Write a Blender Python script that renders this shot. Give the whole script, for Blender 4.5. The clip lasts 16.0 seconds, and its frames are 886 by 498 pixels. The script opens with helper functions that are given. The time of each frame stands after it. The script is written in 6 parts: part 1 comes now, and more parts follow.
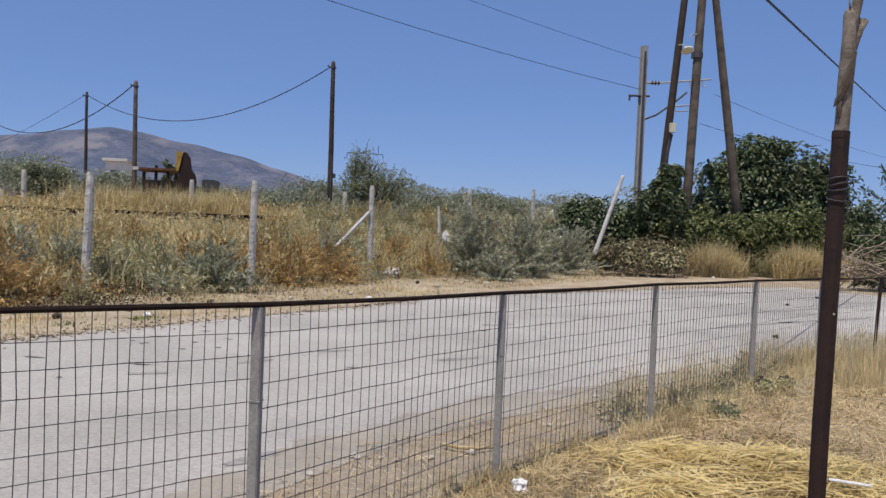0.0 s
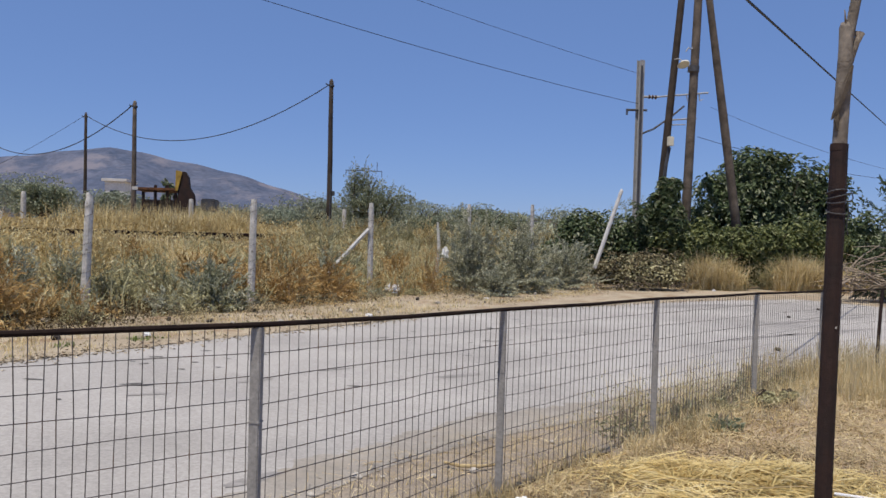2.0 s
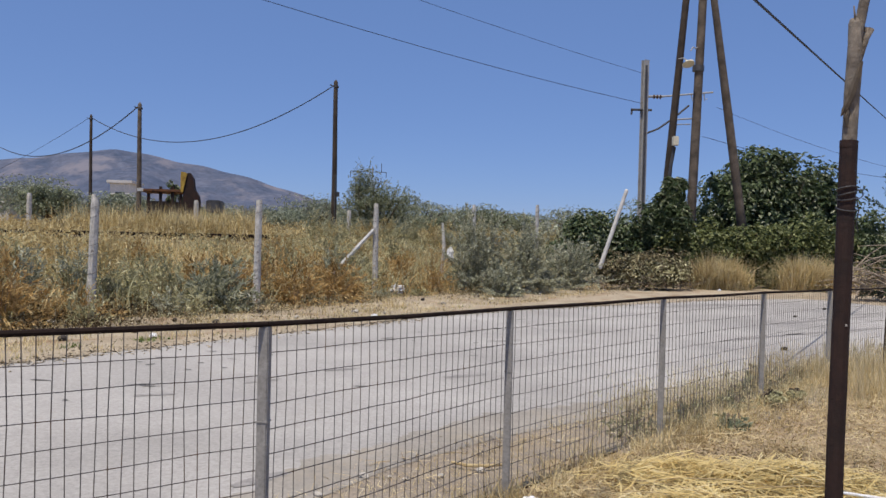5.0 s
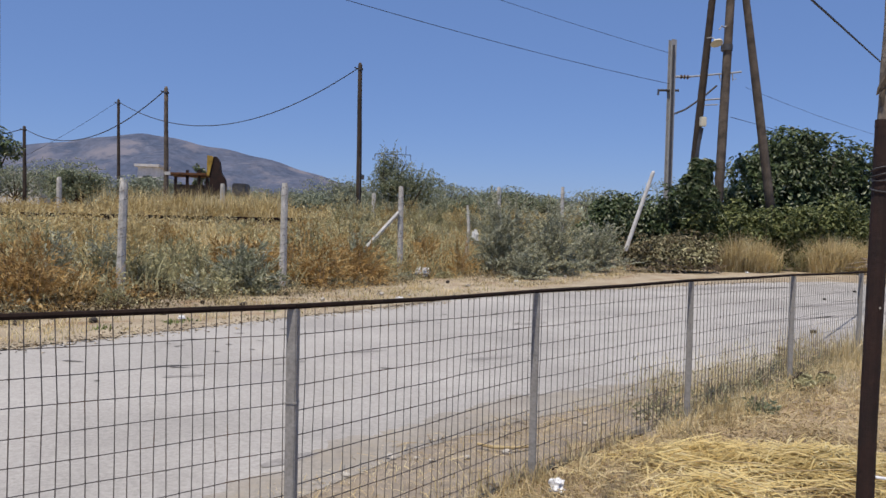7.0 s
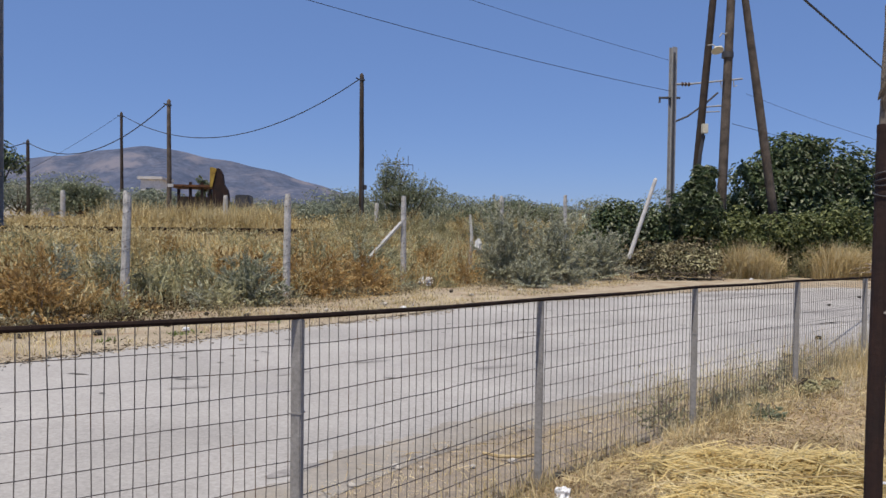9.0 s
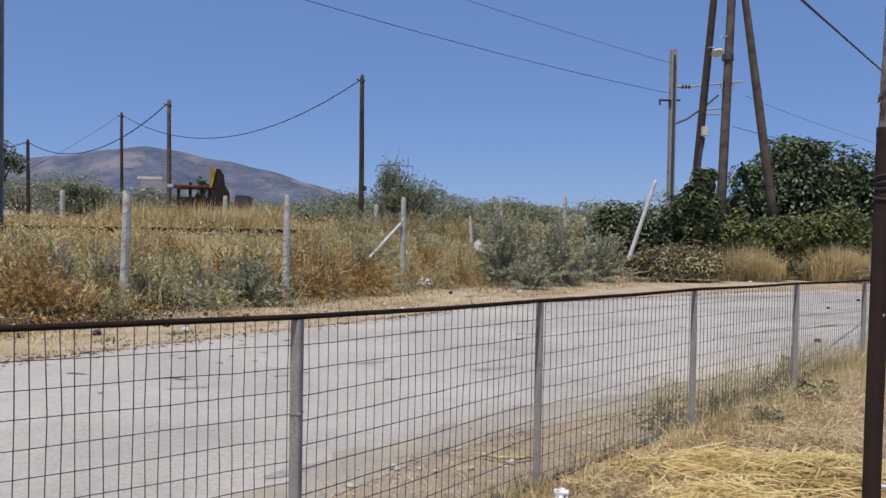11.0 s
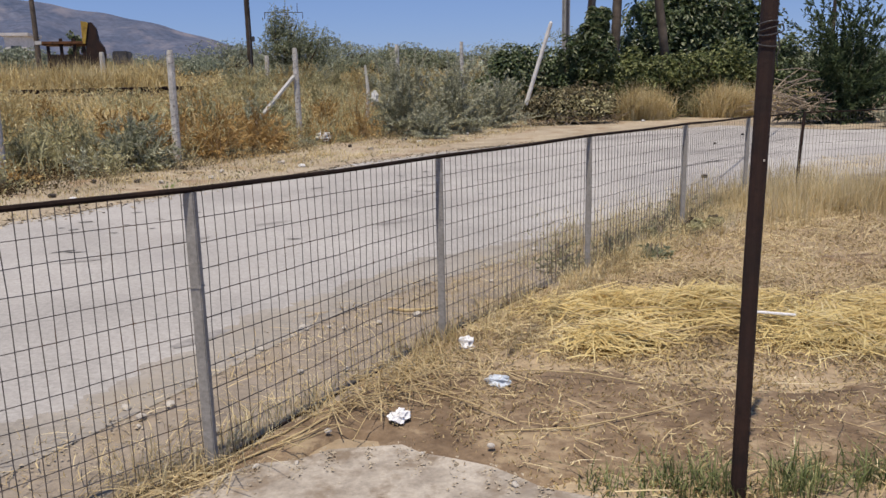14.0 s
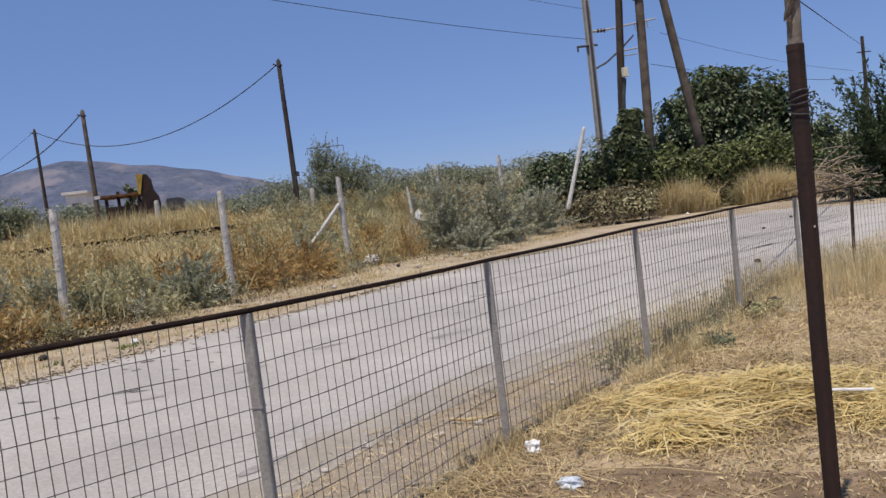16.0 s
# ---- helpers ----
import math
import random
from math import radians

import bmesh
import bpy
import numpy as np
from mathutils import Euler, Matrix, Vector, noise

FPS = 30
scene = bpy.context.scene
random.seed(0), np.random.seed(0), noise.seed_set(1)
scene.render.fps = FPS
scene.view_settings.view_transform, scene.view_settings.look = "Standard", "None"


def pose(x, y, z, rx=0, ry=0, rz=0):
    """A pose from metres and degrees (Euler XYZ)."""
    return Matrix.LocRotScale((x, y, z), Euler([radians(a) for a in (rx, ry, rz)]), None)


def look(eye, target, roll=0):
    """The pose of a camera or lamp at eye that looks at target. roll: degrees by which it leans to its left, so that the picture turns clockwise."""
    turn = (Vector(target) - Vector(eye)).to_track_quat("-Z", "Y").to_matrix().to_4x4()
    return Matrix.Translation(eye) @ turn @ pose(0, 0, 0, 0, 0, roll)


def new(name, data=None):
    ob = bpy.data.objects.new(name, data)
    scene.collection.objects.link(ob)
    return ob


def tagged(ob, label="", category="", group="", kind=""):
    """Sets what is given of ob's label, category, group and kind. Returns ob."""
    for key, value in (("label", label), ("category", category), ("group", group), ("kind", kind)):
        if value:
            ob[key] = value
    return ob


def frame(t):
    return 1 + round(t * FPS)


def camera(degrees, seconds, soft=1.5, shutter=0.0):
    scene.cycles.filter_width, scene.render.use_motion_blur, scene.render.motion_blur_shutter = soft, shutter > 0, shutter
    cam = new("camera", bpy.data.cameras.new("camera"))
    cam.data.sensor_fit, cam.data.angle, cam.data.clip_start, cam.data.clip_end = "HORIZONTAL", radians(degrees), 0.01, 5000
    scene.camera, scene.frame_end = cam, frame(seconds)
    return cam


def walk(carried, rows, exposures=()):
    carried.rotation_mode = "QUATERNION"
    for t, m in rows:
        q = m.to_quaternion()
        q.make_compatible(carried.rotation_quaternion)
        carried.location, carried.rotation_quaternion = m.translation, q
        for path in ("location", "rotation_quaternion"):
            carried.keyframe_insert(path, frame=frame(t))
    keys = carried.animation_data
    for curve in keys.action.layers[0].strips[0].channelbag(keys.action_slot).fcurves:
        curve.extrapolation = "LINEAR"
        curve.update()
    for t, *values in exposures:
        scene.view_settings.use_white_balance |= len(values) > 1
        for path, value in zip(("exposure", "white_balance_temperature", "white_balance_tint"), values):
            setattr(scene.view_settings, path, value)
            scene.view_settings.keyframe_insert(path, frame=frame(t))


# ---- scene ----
cam = camera(56.9, 16.0)


def aim(eye, turn):
    """A carried camera: pitch, roll and yaw in degrees."""
    return pose(*eye, 0, 0, turn[2]) @ pose(0, 0, 0, 90 + turn[0]) @ pose(0, 0, 0, 0, 0, turn[1])


PATH = [
    (0, (0.0022, -0.0176, 1.5961), (-2.100, 2.331, -8.551)),
    (0.5, (0.0061, -0.0149, 1.5990), (-2.011, 1.875, -8.266)),
    (1, (0.0110, -0.0087, 1.5981), (-1.544, 2.056, -8.944)),
    (1.5, (0.0087, -0.0100, 1.5982), (-0.938, 1.808, -9.039)),
    (2, (0.0068, -0.0060, 1.6020), (-0.981, 1.632, -8.524)),
    (2.5, (0.0038, -0.0104, 1.5996), (-0.717, 1.515, -8.537)),
    (3, (0.0018, -0.0095, 1.6011), (0.580, 0.996, -8.299)),
    (3.5, (0.0031, -0.0073, 1.6006), (-0.483, 0.846, -7.629)),
    (4, (-0.0007, -0.0004, 1.5975), (-1.431, 1.517, -7.707)),
    (4.5, (-0.0018, 0.0010, 1.5951), (-0.798, 1.440, -8.370)),
    (7, (-0.0124, 0.0060, 1.5929), (-2.201, 1.318, -6.516)),
    (7.5, (-0.0130, -0.0040, 1.5936), (-1.956, 1.070, -6.488)),
    (8, (-0.0140, -0.0054, 1.5968), (-2.410, 1.129, -6.215)),
    (8.5, (-0.0145, 0.0065, 1.5926), (-0.964, 1.070, -6.100)),
    (9, (-0.0153, 0.0012, 1.5912), (-1.545, 0.763, -6.289)),
    (11.5, (-0.0156, -0.0007, 1.5888), (-1.428, 1.120, -6.230)),
    (12, (-0.0087, 0.0177, 1.5864), (-3.078, 1.454, -4.360)),
    (12.5, (-0.0273, -0.0042, 1.5566), (-5.149, 1.524, -3.200)),
    (12.7, (-0.0359, -0.0245, 1.5592), (-5.948, 0.433, -4.079)),
    (13, (0.0220, -0.0179, 1.5940), (-10.598, 1.217, -0.040)),
    (13.2, (0.0219, -0.0494, 1.5941), (-12.049, 3.883, -5.090)),
    (13.5, (0.0175, 0.0120, 1.5726), (-10.415, 4.551, -9.183)),
    (13.7, (0.0027, -0.0031, 1.5802), (-10.241, 4.569, -9.285)),
    (14, (0.0034, 0.0252, 1.6359), (-11.984, -1.177, -13.176)),
    (14.2, (-0.0023, 0.0162, 1.6399), (-8.364, -3.027, -12.669)),
    (14.5, (-0.0034, -0.0139, 1.6441), (-7.487, -3.483, -11.777)),
    (14.7, (0.0044, -0.0784, 1.5958), (-4.368, -2.646, -6.017)),
    (15, (0.0315, -0.0408, 1.6022), (-5.060, -0.174, -8.703)),
    (15.3, (0.0017, -0.0084, 1.6291), (-5.249, -2.403, -9.386)),
    (15.5, (0.0143, 0.0071, 1.6339), (-1.531, -4.189, -11.144)),
    (15.8, (0.0171, 0.0033, 1.6022), (-3.600, -8.681, -11.929)),
    (16, (-0.0054, 0.0050, 1.5828), (-3.697, -6.871, -10.130)),
]
walk(cam, [(t, aim(eye, turn)) for t, eye, turn in PATH], [(0.0, 0.12, 6500, 11.5), (11.5, 0.12, 6500, 11.5), (12.0, 0.12, 6560, 12), (12.7, 0.12, 6740, 12.8), (15.0, 0.12, 6740, 12.8), (15.6, 0.12, 6650, 12.8), (16.0, 0.12, 6650, 12.8)])

# ---- light ----
SUN_TO = Vector((-0.56, -0.83, 0.0)).normalized()
SUN_ELEV = radians(71)
sun_dir = Vector((SUN_TO.x * math.cos(SUN_ELEV), SUN_TO.y * math.cos(SUN_ELEV), math.sin(SUN_ELEV)))
sun = new("sun", bpy.data.lights.new("sun", "SUN"))
sun.data.energy, sun.data.angle, sun.data.color = 4.4, radians(0.53), (1.0, 0.925, 0.80)
sun.matrix_world = look(sun_dir * 50, (0, 0, 0))
world = bpy.data.worlds.new("sky")
scene.world = world
world.use_nodes = True
wn = world.node_tree.nodes
sky = wn.new("ShaderNodeTexSky")
sky.sky_type, sky.sun_disc = "NISHITA", False
sky.sun_elevation, sky.sun_rotation = SUN_ELEV, math.atan2(sun_dir.x, sun_dir.y)
sky.air_density, sky.dust_density, sky.ozone_density, sky.altitude = 0.75, 0.2, 4.5, 100
wn["Background"].inputs[1].default_value = 0.106
haze = wn.new("ShaderNodeMix")
haze.data_type, haze.blend_type = "RGBA", "MULTIPLY"
haze.inputs[0].default_value, haze.inputs[7].default_value = 1.0, (0.905, 0.92, 1.10, 1)
even = wn.new("ShaderNodeMix")
even.data_type = "RGBA"
even.inputs[0].default_value, even.inputs[7].default_value = 0.62, (1.36, 2.42, 4.22, 1)
world.node_tree.links.new(sky.outputs[0], even.inputs[6])
world.node_tree.links.new(even.outputs[2], haze.inputs[6])
world.node_tree.links.new(haze.outputs[2], wn["Background"].inputs[0])


# ---- materials ----
def ramp(nt, fac, stops):
    node = nt.nodes.new("ShaderNodeValToRGB")
    el = node.color_ramp.elements
    while len(el) < len(stops):
        el.new(0.5)
    for e, (p, c) in zip(el, stops):
        e.position, e.color = p, (*c, 1)
    nt.links.new(fac, node.inputs[0])
    return node.outputs[0]


def noise_tex(nt, coord, scale, detail=5.0, rough=0.6):
    node = nt.nodes.new("ShaderNodeTexNoise")
    node.inputs["Scale"].default_value, node.inputs["Detail"].default_value = scale, detail
    node.inputs["Roughness"].default_value = rough
    nt.links.new(coord, node.inputs["Vector"])
    return node.outputs[0]


def mixed(nt, fac, a, b, mode="MIX"):
    node = nt.nodes.new("ShaderNodeMix")
    node.data_type, node.blend_type = "RGBA", mode
    if isinstance(fac, (int, float)):
        node.inputs[0].default_value = fac
    else:
        nt.links.new(fac, node.inputs[0])
    for i, v in ((6, a), (7, b)):
        if isinstance(v, tuple):
            node.inputs[i].default_value = (*v, 1)
        else:
            nt.links.new(v, node.inputs[i])
    return node.outputs[2]


def base_material(name, rough=0.8, metal=0.0, spec=0.3):
    m = bpy.data.materials.new(name)
    m.use_nodes = True
    nt = m.node_tree
    b = nt.nodes["Principled BSDF"]
    b.inputs["Roughness"].default_value, b.inputs["Metallic"].default_value = rough, metal
    b.inputs["Specular IOR Level"].default_value = spec
    co = nt.nodes.new("ShaderNodeTexCoord").outputs["Object"]
    return m, nt, b, co


def bump(nt, b, height, strength, dist=0.02):
    node = nt.nodes.new("ShaderNodeBump")
    node.inputs["Strength"].default_value, node.inputs["Distance"].default_value = strength, dist
    nt.links.new(height, node.inputs["Height"])
    nt.links.new(node.outputs[0], b.inputs["Normal"])


def rough_material(name, dark, light, scale, rough=0.85, metal=0.0, fine=None, stain=None, stain_scale=0.6, stain_at=(0.52, 0.66), bumps=0.3, dist=0.02, spec=0.3):
    """Two colours mixed by noise, a finer grain over them, and patches of a stain."""
    m, nt, b, co = base_material(name, rough, metal, spec)
    n1 = noise_tex(nt, co, scale)
    col = ramp(nt, n1, [(0.32, dark), (0.68, light)])
    n2 = noise_tex(nt, co, fine or scale * 9, 6, 0.7)
    shade = ramp(nt, n2, [(0.3, (0.72, 0.72, 0.72)), (0.7, (1.15, 1.15, 1.15))])
    col = mixed(nt, 1.0, col, shade, "MULTIPLY")
    if stain:
        n3 = noise_tex(nt, co, stain_scale, 7, 0.65)
        mask = ramp(nt, n3, [(stain_at[0], (0, 0, 0)), (stain_at[1], (1, 1, 1))])
        col = mixed(nt, mask, col, stain)
    nt.links.new(col, b.inputs["Base Color"])
    if bumps:
        bump(nt, b, n2, bumps, dist)
    return m


def island_material(name, stops, rough=0.7, translucent=0.0, spec=0.25, clump=0.0):
    """Blades, straws and leaves: each takes a colour of its own from the stops."""
    m, nt, b, co = base_material(name, rough, 0.0, spec)
    geo = nt.nodes.new("ShaderNodeNewGeometry")
    fac = geo.outputs["Random Per Island"]
    if clump:
        wide = ramp(nt, noise_tex(nt, co, 1.7, 4), [(0.36, (0, 0, 0)), (0.64, (1, 1, 1))])
        fac = mixed(nt, clump, fac, wide)
    col = ramp(nt, fac, stops)
    n = noise_tex(nt, co, 0.35, 3)
    shade = ramp(nt, n, [(0.3, (0.75, 0.75, 0.75)), (0.7, (1.15, 1.15, 1.15))])
    col = mixed(nt, 1.0, col, shade, "MULTIPLY")
    nt.links.new(col, b.inputs["Base Color"])
    if translucent:
        t = nt.nodes.new("ShaderNodeBsdfTranslucent")
        nt.links.new(col, t.inputs[0])
        mix = nt.nodes.new("ShaderNodeMixShader")
        mix.inputs[0].default_value = translucent
        nt.links.new(b.outputs[0], mix.inputs[1])
        nt.links.new(t.outputs[0], mix.inputs[2])
        nt.links.new(mix.outputs[0], nt.nodes["Material Output"].inputs[0])
    return m


M_SOIL = rough_material("dry_soil", (0.24, 0.175, 0.112), (0.45, 0.352, 0.23), 1.3, 0.95, fine=22, stain=(0.40, 0.32, 0.20), stain_scale=0.5, bumps=0.6, dist=0.03)
M_ROAD = rough_material("dusty_asphalt", (0.290, 0.274, 0.254), (0.425, 0.402, 0.374), 0.38, 0.85, fine=36, stain=(0.285, 0.268, 0.26), stain_scale=0.9, stain_at=(0.60, 0.72), bumps=0.25, dist=0.01)
M_DIRT = rough_material("sandy_dirt", (0.285, 0.23, 0.16), (0.44, 0.37, 0.27), 1.1, 0.95, fine=25, stain=(0.25, 0.17, 0.10), stain_scale=1.4, bumps=0.5, dist=0.03)
M_SLAB = rough_material("worn_concrete", (0.25, 0.212, 0.17), (0.47, 0.42, 0.35), 4.5, 0.9, fine=38, stain=(0.20, 0.155, 0.11), stain_scale=6.5, stain_at=(0.50, 0.64), bumps=0.6, dist=0.01)
M_CONC = rough_material("pitted_concrete", (0.42, 0.40, 0.36), (0.64, 0.61, 0.56), 9, 0.9, fine=30, stain=(0.16, 0.14, 0.12), stain_scale=14, stain_at=(0.60, 0.66), bumps=0.6, dist=0.015)
M_WHITE = rough_material("whitewashed_concrete", (0.44, 0.43, 0.41), (0.62, 0.61, 0.585), 5, 0.85, bumps=0.2)
M_GREY = rough_material("grey_painted_steel", (0.25, 0.24, 0.225), (0.35, 0.335, 0.315), 12, 0.85, fine=70, spec=0.12, stain=(0.13, 0.09, 0.07), stain_scale=9, stain_at=(0.66, 0.74), bumps=0.1)
M_WIRE = rough_material("weathered_wire", (0.085, 0.075, 0.07), (0.15, 0.135, 0.125), 15, 0.6, metal=0.3, stain=(0.11, 0.06, 0.035), stain_scale=6, bumps=0.0)
M_RAIL = rough_material("dark_rust_rail", (0.014, 0.010, 0.009), (0.030, 0.019, 0.015), 10, 0.9, metal=0.0, bumps=0.2, spec=0.1)
M_RUST = rough_material("brown_rusted_steel", (0.017, 0.010, 0.009), (0.039, 0.0185, 0.013), 7, 0.75, fine=60, stain=(0.022, 0.014, 0.011), stain_scale=4, bumps=0.25)
M_POLE = rough_material("weathered_wood_pole", (0.062, 0.050, 0.040), (0.165, 0.132, 0.104), 3.0, 0.9, fine=30, bumps=0.5)
M_TAR = rough_material("tarred_wood_pole", (0.028, 0.022, 0.018), (0.075, 0.055, 0.041), 2.0, 0.85, fine=30, bumps=0.5)
M_BARK = rough_material("dead_bark", (0.125, 0.104, 0.084), (0.27, 0.232, 0.19), 12, 0.9, fine=60, stain=(0.07, 0.05, 0.04), stain_scale=9, stain_at=(0.58, 0.66), bumps=0.7, dist=0.01)
M_STICK = rough_material("dry_branch", (0.22, 0.17, 0.12), (0.42, 0.35, 0.27), 8, 0.9, bumps=0.4)
M_REED = rough_material("dry_reed", (0.36, 0.265, 0.13), (0.54, 0.43, 0.24), 9, 0.7, bumps=0.2)
M_TRUNK = rough_material("grey_bark", (0.07, 0.055, 0.04), (0.15, 0.12, 0.09), 6, 0.9, bumps=0.6)
M_STEEL = rough_material("galvanised_steel", (0.30, 0.30, 0.295), (0.40, 0.40, 0.395), 3, 0.7, metal=0.0, fine=18, bumps=0.05)
M_DARKSTEEL = rough_material("dark_fitting", (0.05, 0.05, 0.055), (0.10, 0.10, 0.105), 6, 0.6, metal=0.3, bumps=0.0)
M_CABLE = rough_material("black_cable", (0.02, 0.02, 0.022), (0.05, 0.05, 0.052), 4, 0.7, bumps=0.0)
M_CERAMIC = rough_material("brown_insulator", (0.07, 0.045, 0.035), (0.12, 0.08, 0.06), 6, 0.3, bumps=0.0)
M_PLASTIC = rough_material("white_plastic", (0.70, 0.70, 0.70), (0.85, 0.85, 0.85), 18, 0.45, bumps=0.3)
M_BLUEPL = rough_material("pale_blue_plastic", (0.45, 0.52, 0.60), (0.70, 0.74, 0.78), 14, 0.35, stain=(0.25, 0.30, 0.40), stain_scale=10, bumps=0.3)
M_SIGN = rough_material("white_sign", (0.72, 0.72, 0.70), (0.80, 0.80, 0.78), 5, 0.5, bumps=0.0)
M_BLACK = rough_material("black_print", (0.02, 0.02, 0.02), (0.04, 0.04, 0.04), 6, 0.6, bumps=0.0)
M_YELLOW = rough_material("faded_yellow_paint", (0.28, 0.18, 0.035), (0.48, 0.32, 0.06), 4, 0.75, stain=(0.12, 0.055, 0.025), stain_scale=3, bumps=0.2)
M_OXIDE = rough_material("orange_rust", (0.10, 0.045, 0.022), (0.22, 0.10, 0.045), 3, 0.85, stain=(0.045, 0.025, 0.018), stain_scale=2, bumps=0.3)
M_CREAM = rough_material("cream_enamel", (0.60, 0.56, 0.44), (0.70, 0.66, 0.54), 6, 0.5, bumps=0.0)
M_WALL = rough_material("white_render", (0.62, 0.61, 0.58), (0.74, 0.73, 0.70), 1.0, 0.9, bumps=0.1)
M_ROOF = rough_material("pale_roof_sheet", (0.50, 0.48, 0.46), (0.62, 0.60, 0.58), 1.0, 0.8, bumps=0.1)
M_GLASS = rough_material("dark_window", (0.03, 0.035, 0.04), (0.05, 0.055, 0.06), 1.0, 0.15, bumps=0.0, spec=0.6)
M_STONE = rough_material("pale_stone", (0.34, 0.31, 0.27), (0.56, 0.52, 0.46), 7, 0.9, bumps=0.0)
M_DARKSTONE = rough_material("dark_stone", (0.03, 0.027, 0.025), (0.085, 0.07, 0.058), 7, 0.9, bumps=0.0)
M_SLEEPER = rough_material("oily_sleeper", (0.05, 0.038, 0.03), (0.11, 0.085, 0.065), 3, 0.9, bumps=0.4)
M_BALLAST = rough_material("brown_ballast", (0.12, 0.095, 0.075), (0.26, 0.21, 0.17), 14, 0.95, bumps=0.8, dist=0.04)
# Distance haze is painted into the mountain's bluish colours; there is no volume.
M_MOUNT = rough_material("haze_tinted_mountain_scrub", (0.062, 0.082, 0.130), (0.120, 0.132, 0.180), 0.012, 1.0, fine=0.045, stain=(0.165, 0.160, 0.190), stain_scale=0.007, stain_at=(0.52, 0.64), bumps=0.0, spec=0.0)
# Olive leaf paled and greyed to stand in for distance haze.
M_FARLEAF = island_material("haze_paled_olive_leaf", [(0.0, (0.14, 0.17, 0.125)), (0.5, (0.25, 0.28, 0.20)), (1.0, (0.42, 0.45, 0.35))], 0.8, 0.15)

GOLD = [(0.0, (0.17, 0.115, 0.048)), (0.3, (0.44, 0.335, 0.145)), (0.65, (0.65, 0.535, 0.285)), (1.0, (0.80, 0.72, 0.47))]
M_GRASS = island_material("golden_dry_grass", GOLD, 0.75, 0.28, clump=0.55)
M_BROWNGRASS = island_material("orange_brown_dry_weed", [(0.0, (0.12, 0.072, 0.03)), (0.4, (0.46, 0.305, 0.12)), (0.75, (0.68, 0.49, 0.225)), (1.0, (0.84, 0.70, 0.42))], 0.8, 0.25, clump=0.5)
M_PALEGRASS = island_material("bleached_grass", [(0.0, (0.36, 0.265, 0.125)), (0.5, (0.66, 0.54, 0.30)), (1.0, (0.85, 0.77, 0.53))], 0.8, 0.45, clump=0.3)
M_OLIVEGRASS = island_material("olive_green_weed", [(0.0, (0.13, 0.125, 0.065)), (0.45, (0.44, 0.415, 0.235)), (1.0, (0.80, 0.75, 0.50))], 0.8, 0.22, clump=0.5)
M_STRAW = island_material("cut_straw", [(0.0, (0.21, 0.15, 0.078)), (0.4, (0.44, 0.335, 0.18)), (0.8, (0.69, 0.565, 0.325)), (1.0, (0.81, 0.72, 0.50))], 0.65, 0.15, clump=0.35)
M_HEAP = island_material("yellow_straw", [(0.0, (0.46, 0.33, 0.13)), (0.4, (0.74, 0.58, 0.26)), (0.8, (0.82, 0.69, 0.35)), (1.0, (0.88, 0.80, 0.54))], 0.5, 0.3, clump=0.25)
M_GREYLEAF = island_material("grey_green_leaf", [(0.0, (0.20, 0.205, 0.13)), (0.5, (0.39, 0.395, 0.28)), (1.0, (0.61, 0.605, 0.47))], 0.7, 0.2, clump=0.2)
M_GREENLEAF = island_material("dark_green_leaf", [(0.0, (0.030, 0.048, 0.020)), (0.45, (0.088, 0.125, 0.052)), (0.8, (0.175, 0.22, 0.105)), (1.0, (0.36, 0.38, 0.25))], 0.45, 0.25, 0.45)
# Green leaf darkened to put the bush's shaded side into its colour.
M_DARKLEAF = island_material("shaded_green_leaf", [(0.0, (0.018, 0.033, 0.014)), (0.5, (0.046, 0.073, 0.03)), (1.0, (0.115, 0.15, 0.068))], 0.55, 0.15, 0.3)
M_LIMELEAF = island_material("fresh_green_leaf", [(0.0, (0.055, 0.075, 0.025)), (0.5, (0.155, 0.185, 0.065)), (1.0, (0.33, 0.345, 0.15))], 0.55, 0.35, 0.4)
M_OLIVELEAF = island_material("olive_leaf", [(0.0, (0.12, 0.145, 0.085)), (0.5, (0.24, 0.27, 0.17)), (1.0, (0.42, 0.44, 0.31))], 0.6, 0.3)
M_DEADLEAF = island_material("withered_leaf", [(0.0, (0.14, 0.11, 0.065)), (0.5, (0.25, 0.205, 0.12)), (0.8, (0.34, 0.30, 0.17)), (1.0, (0.52, 0.45, 0.29))], 0.8, 0.1)

M_DUST = island_material("pale_road_dust", [(0.0, (0.33, 0.27, 0.19)), (1.0, (0.45, 0.39, 0.30))], 0.95)
M_FRESH = island_material("bright_green_leaf", [(0.0, (0.11, 0.15, 0.04)), (0.5, (0.22, 0.27, 0.08)), (1.0, (0.38, 0.42, 0.16))], 0.55, 0.4, 0.4)


# ---- mesh helpers ----
def mesh_from(name, verts, faces, mat, smooth=False):
    me = bpy.data.meshes.new(name)
    me.from_pydata([tuple(v) for v in verts] if not isinstance(verts, np.ndarray) else verts.tolist(), [], faces if isinstance(faces, list) else faces.tolist())
    me.materials.append(mat)
    if smooth:
        me.polygons.foreach_set("use_smooth", [True] * len(me.polygons))
    me.update()
    return me


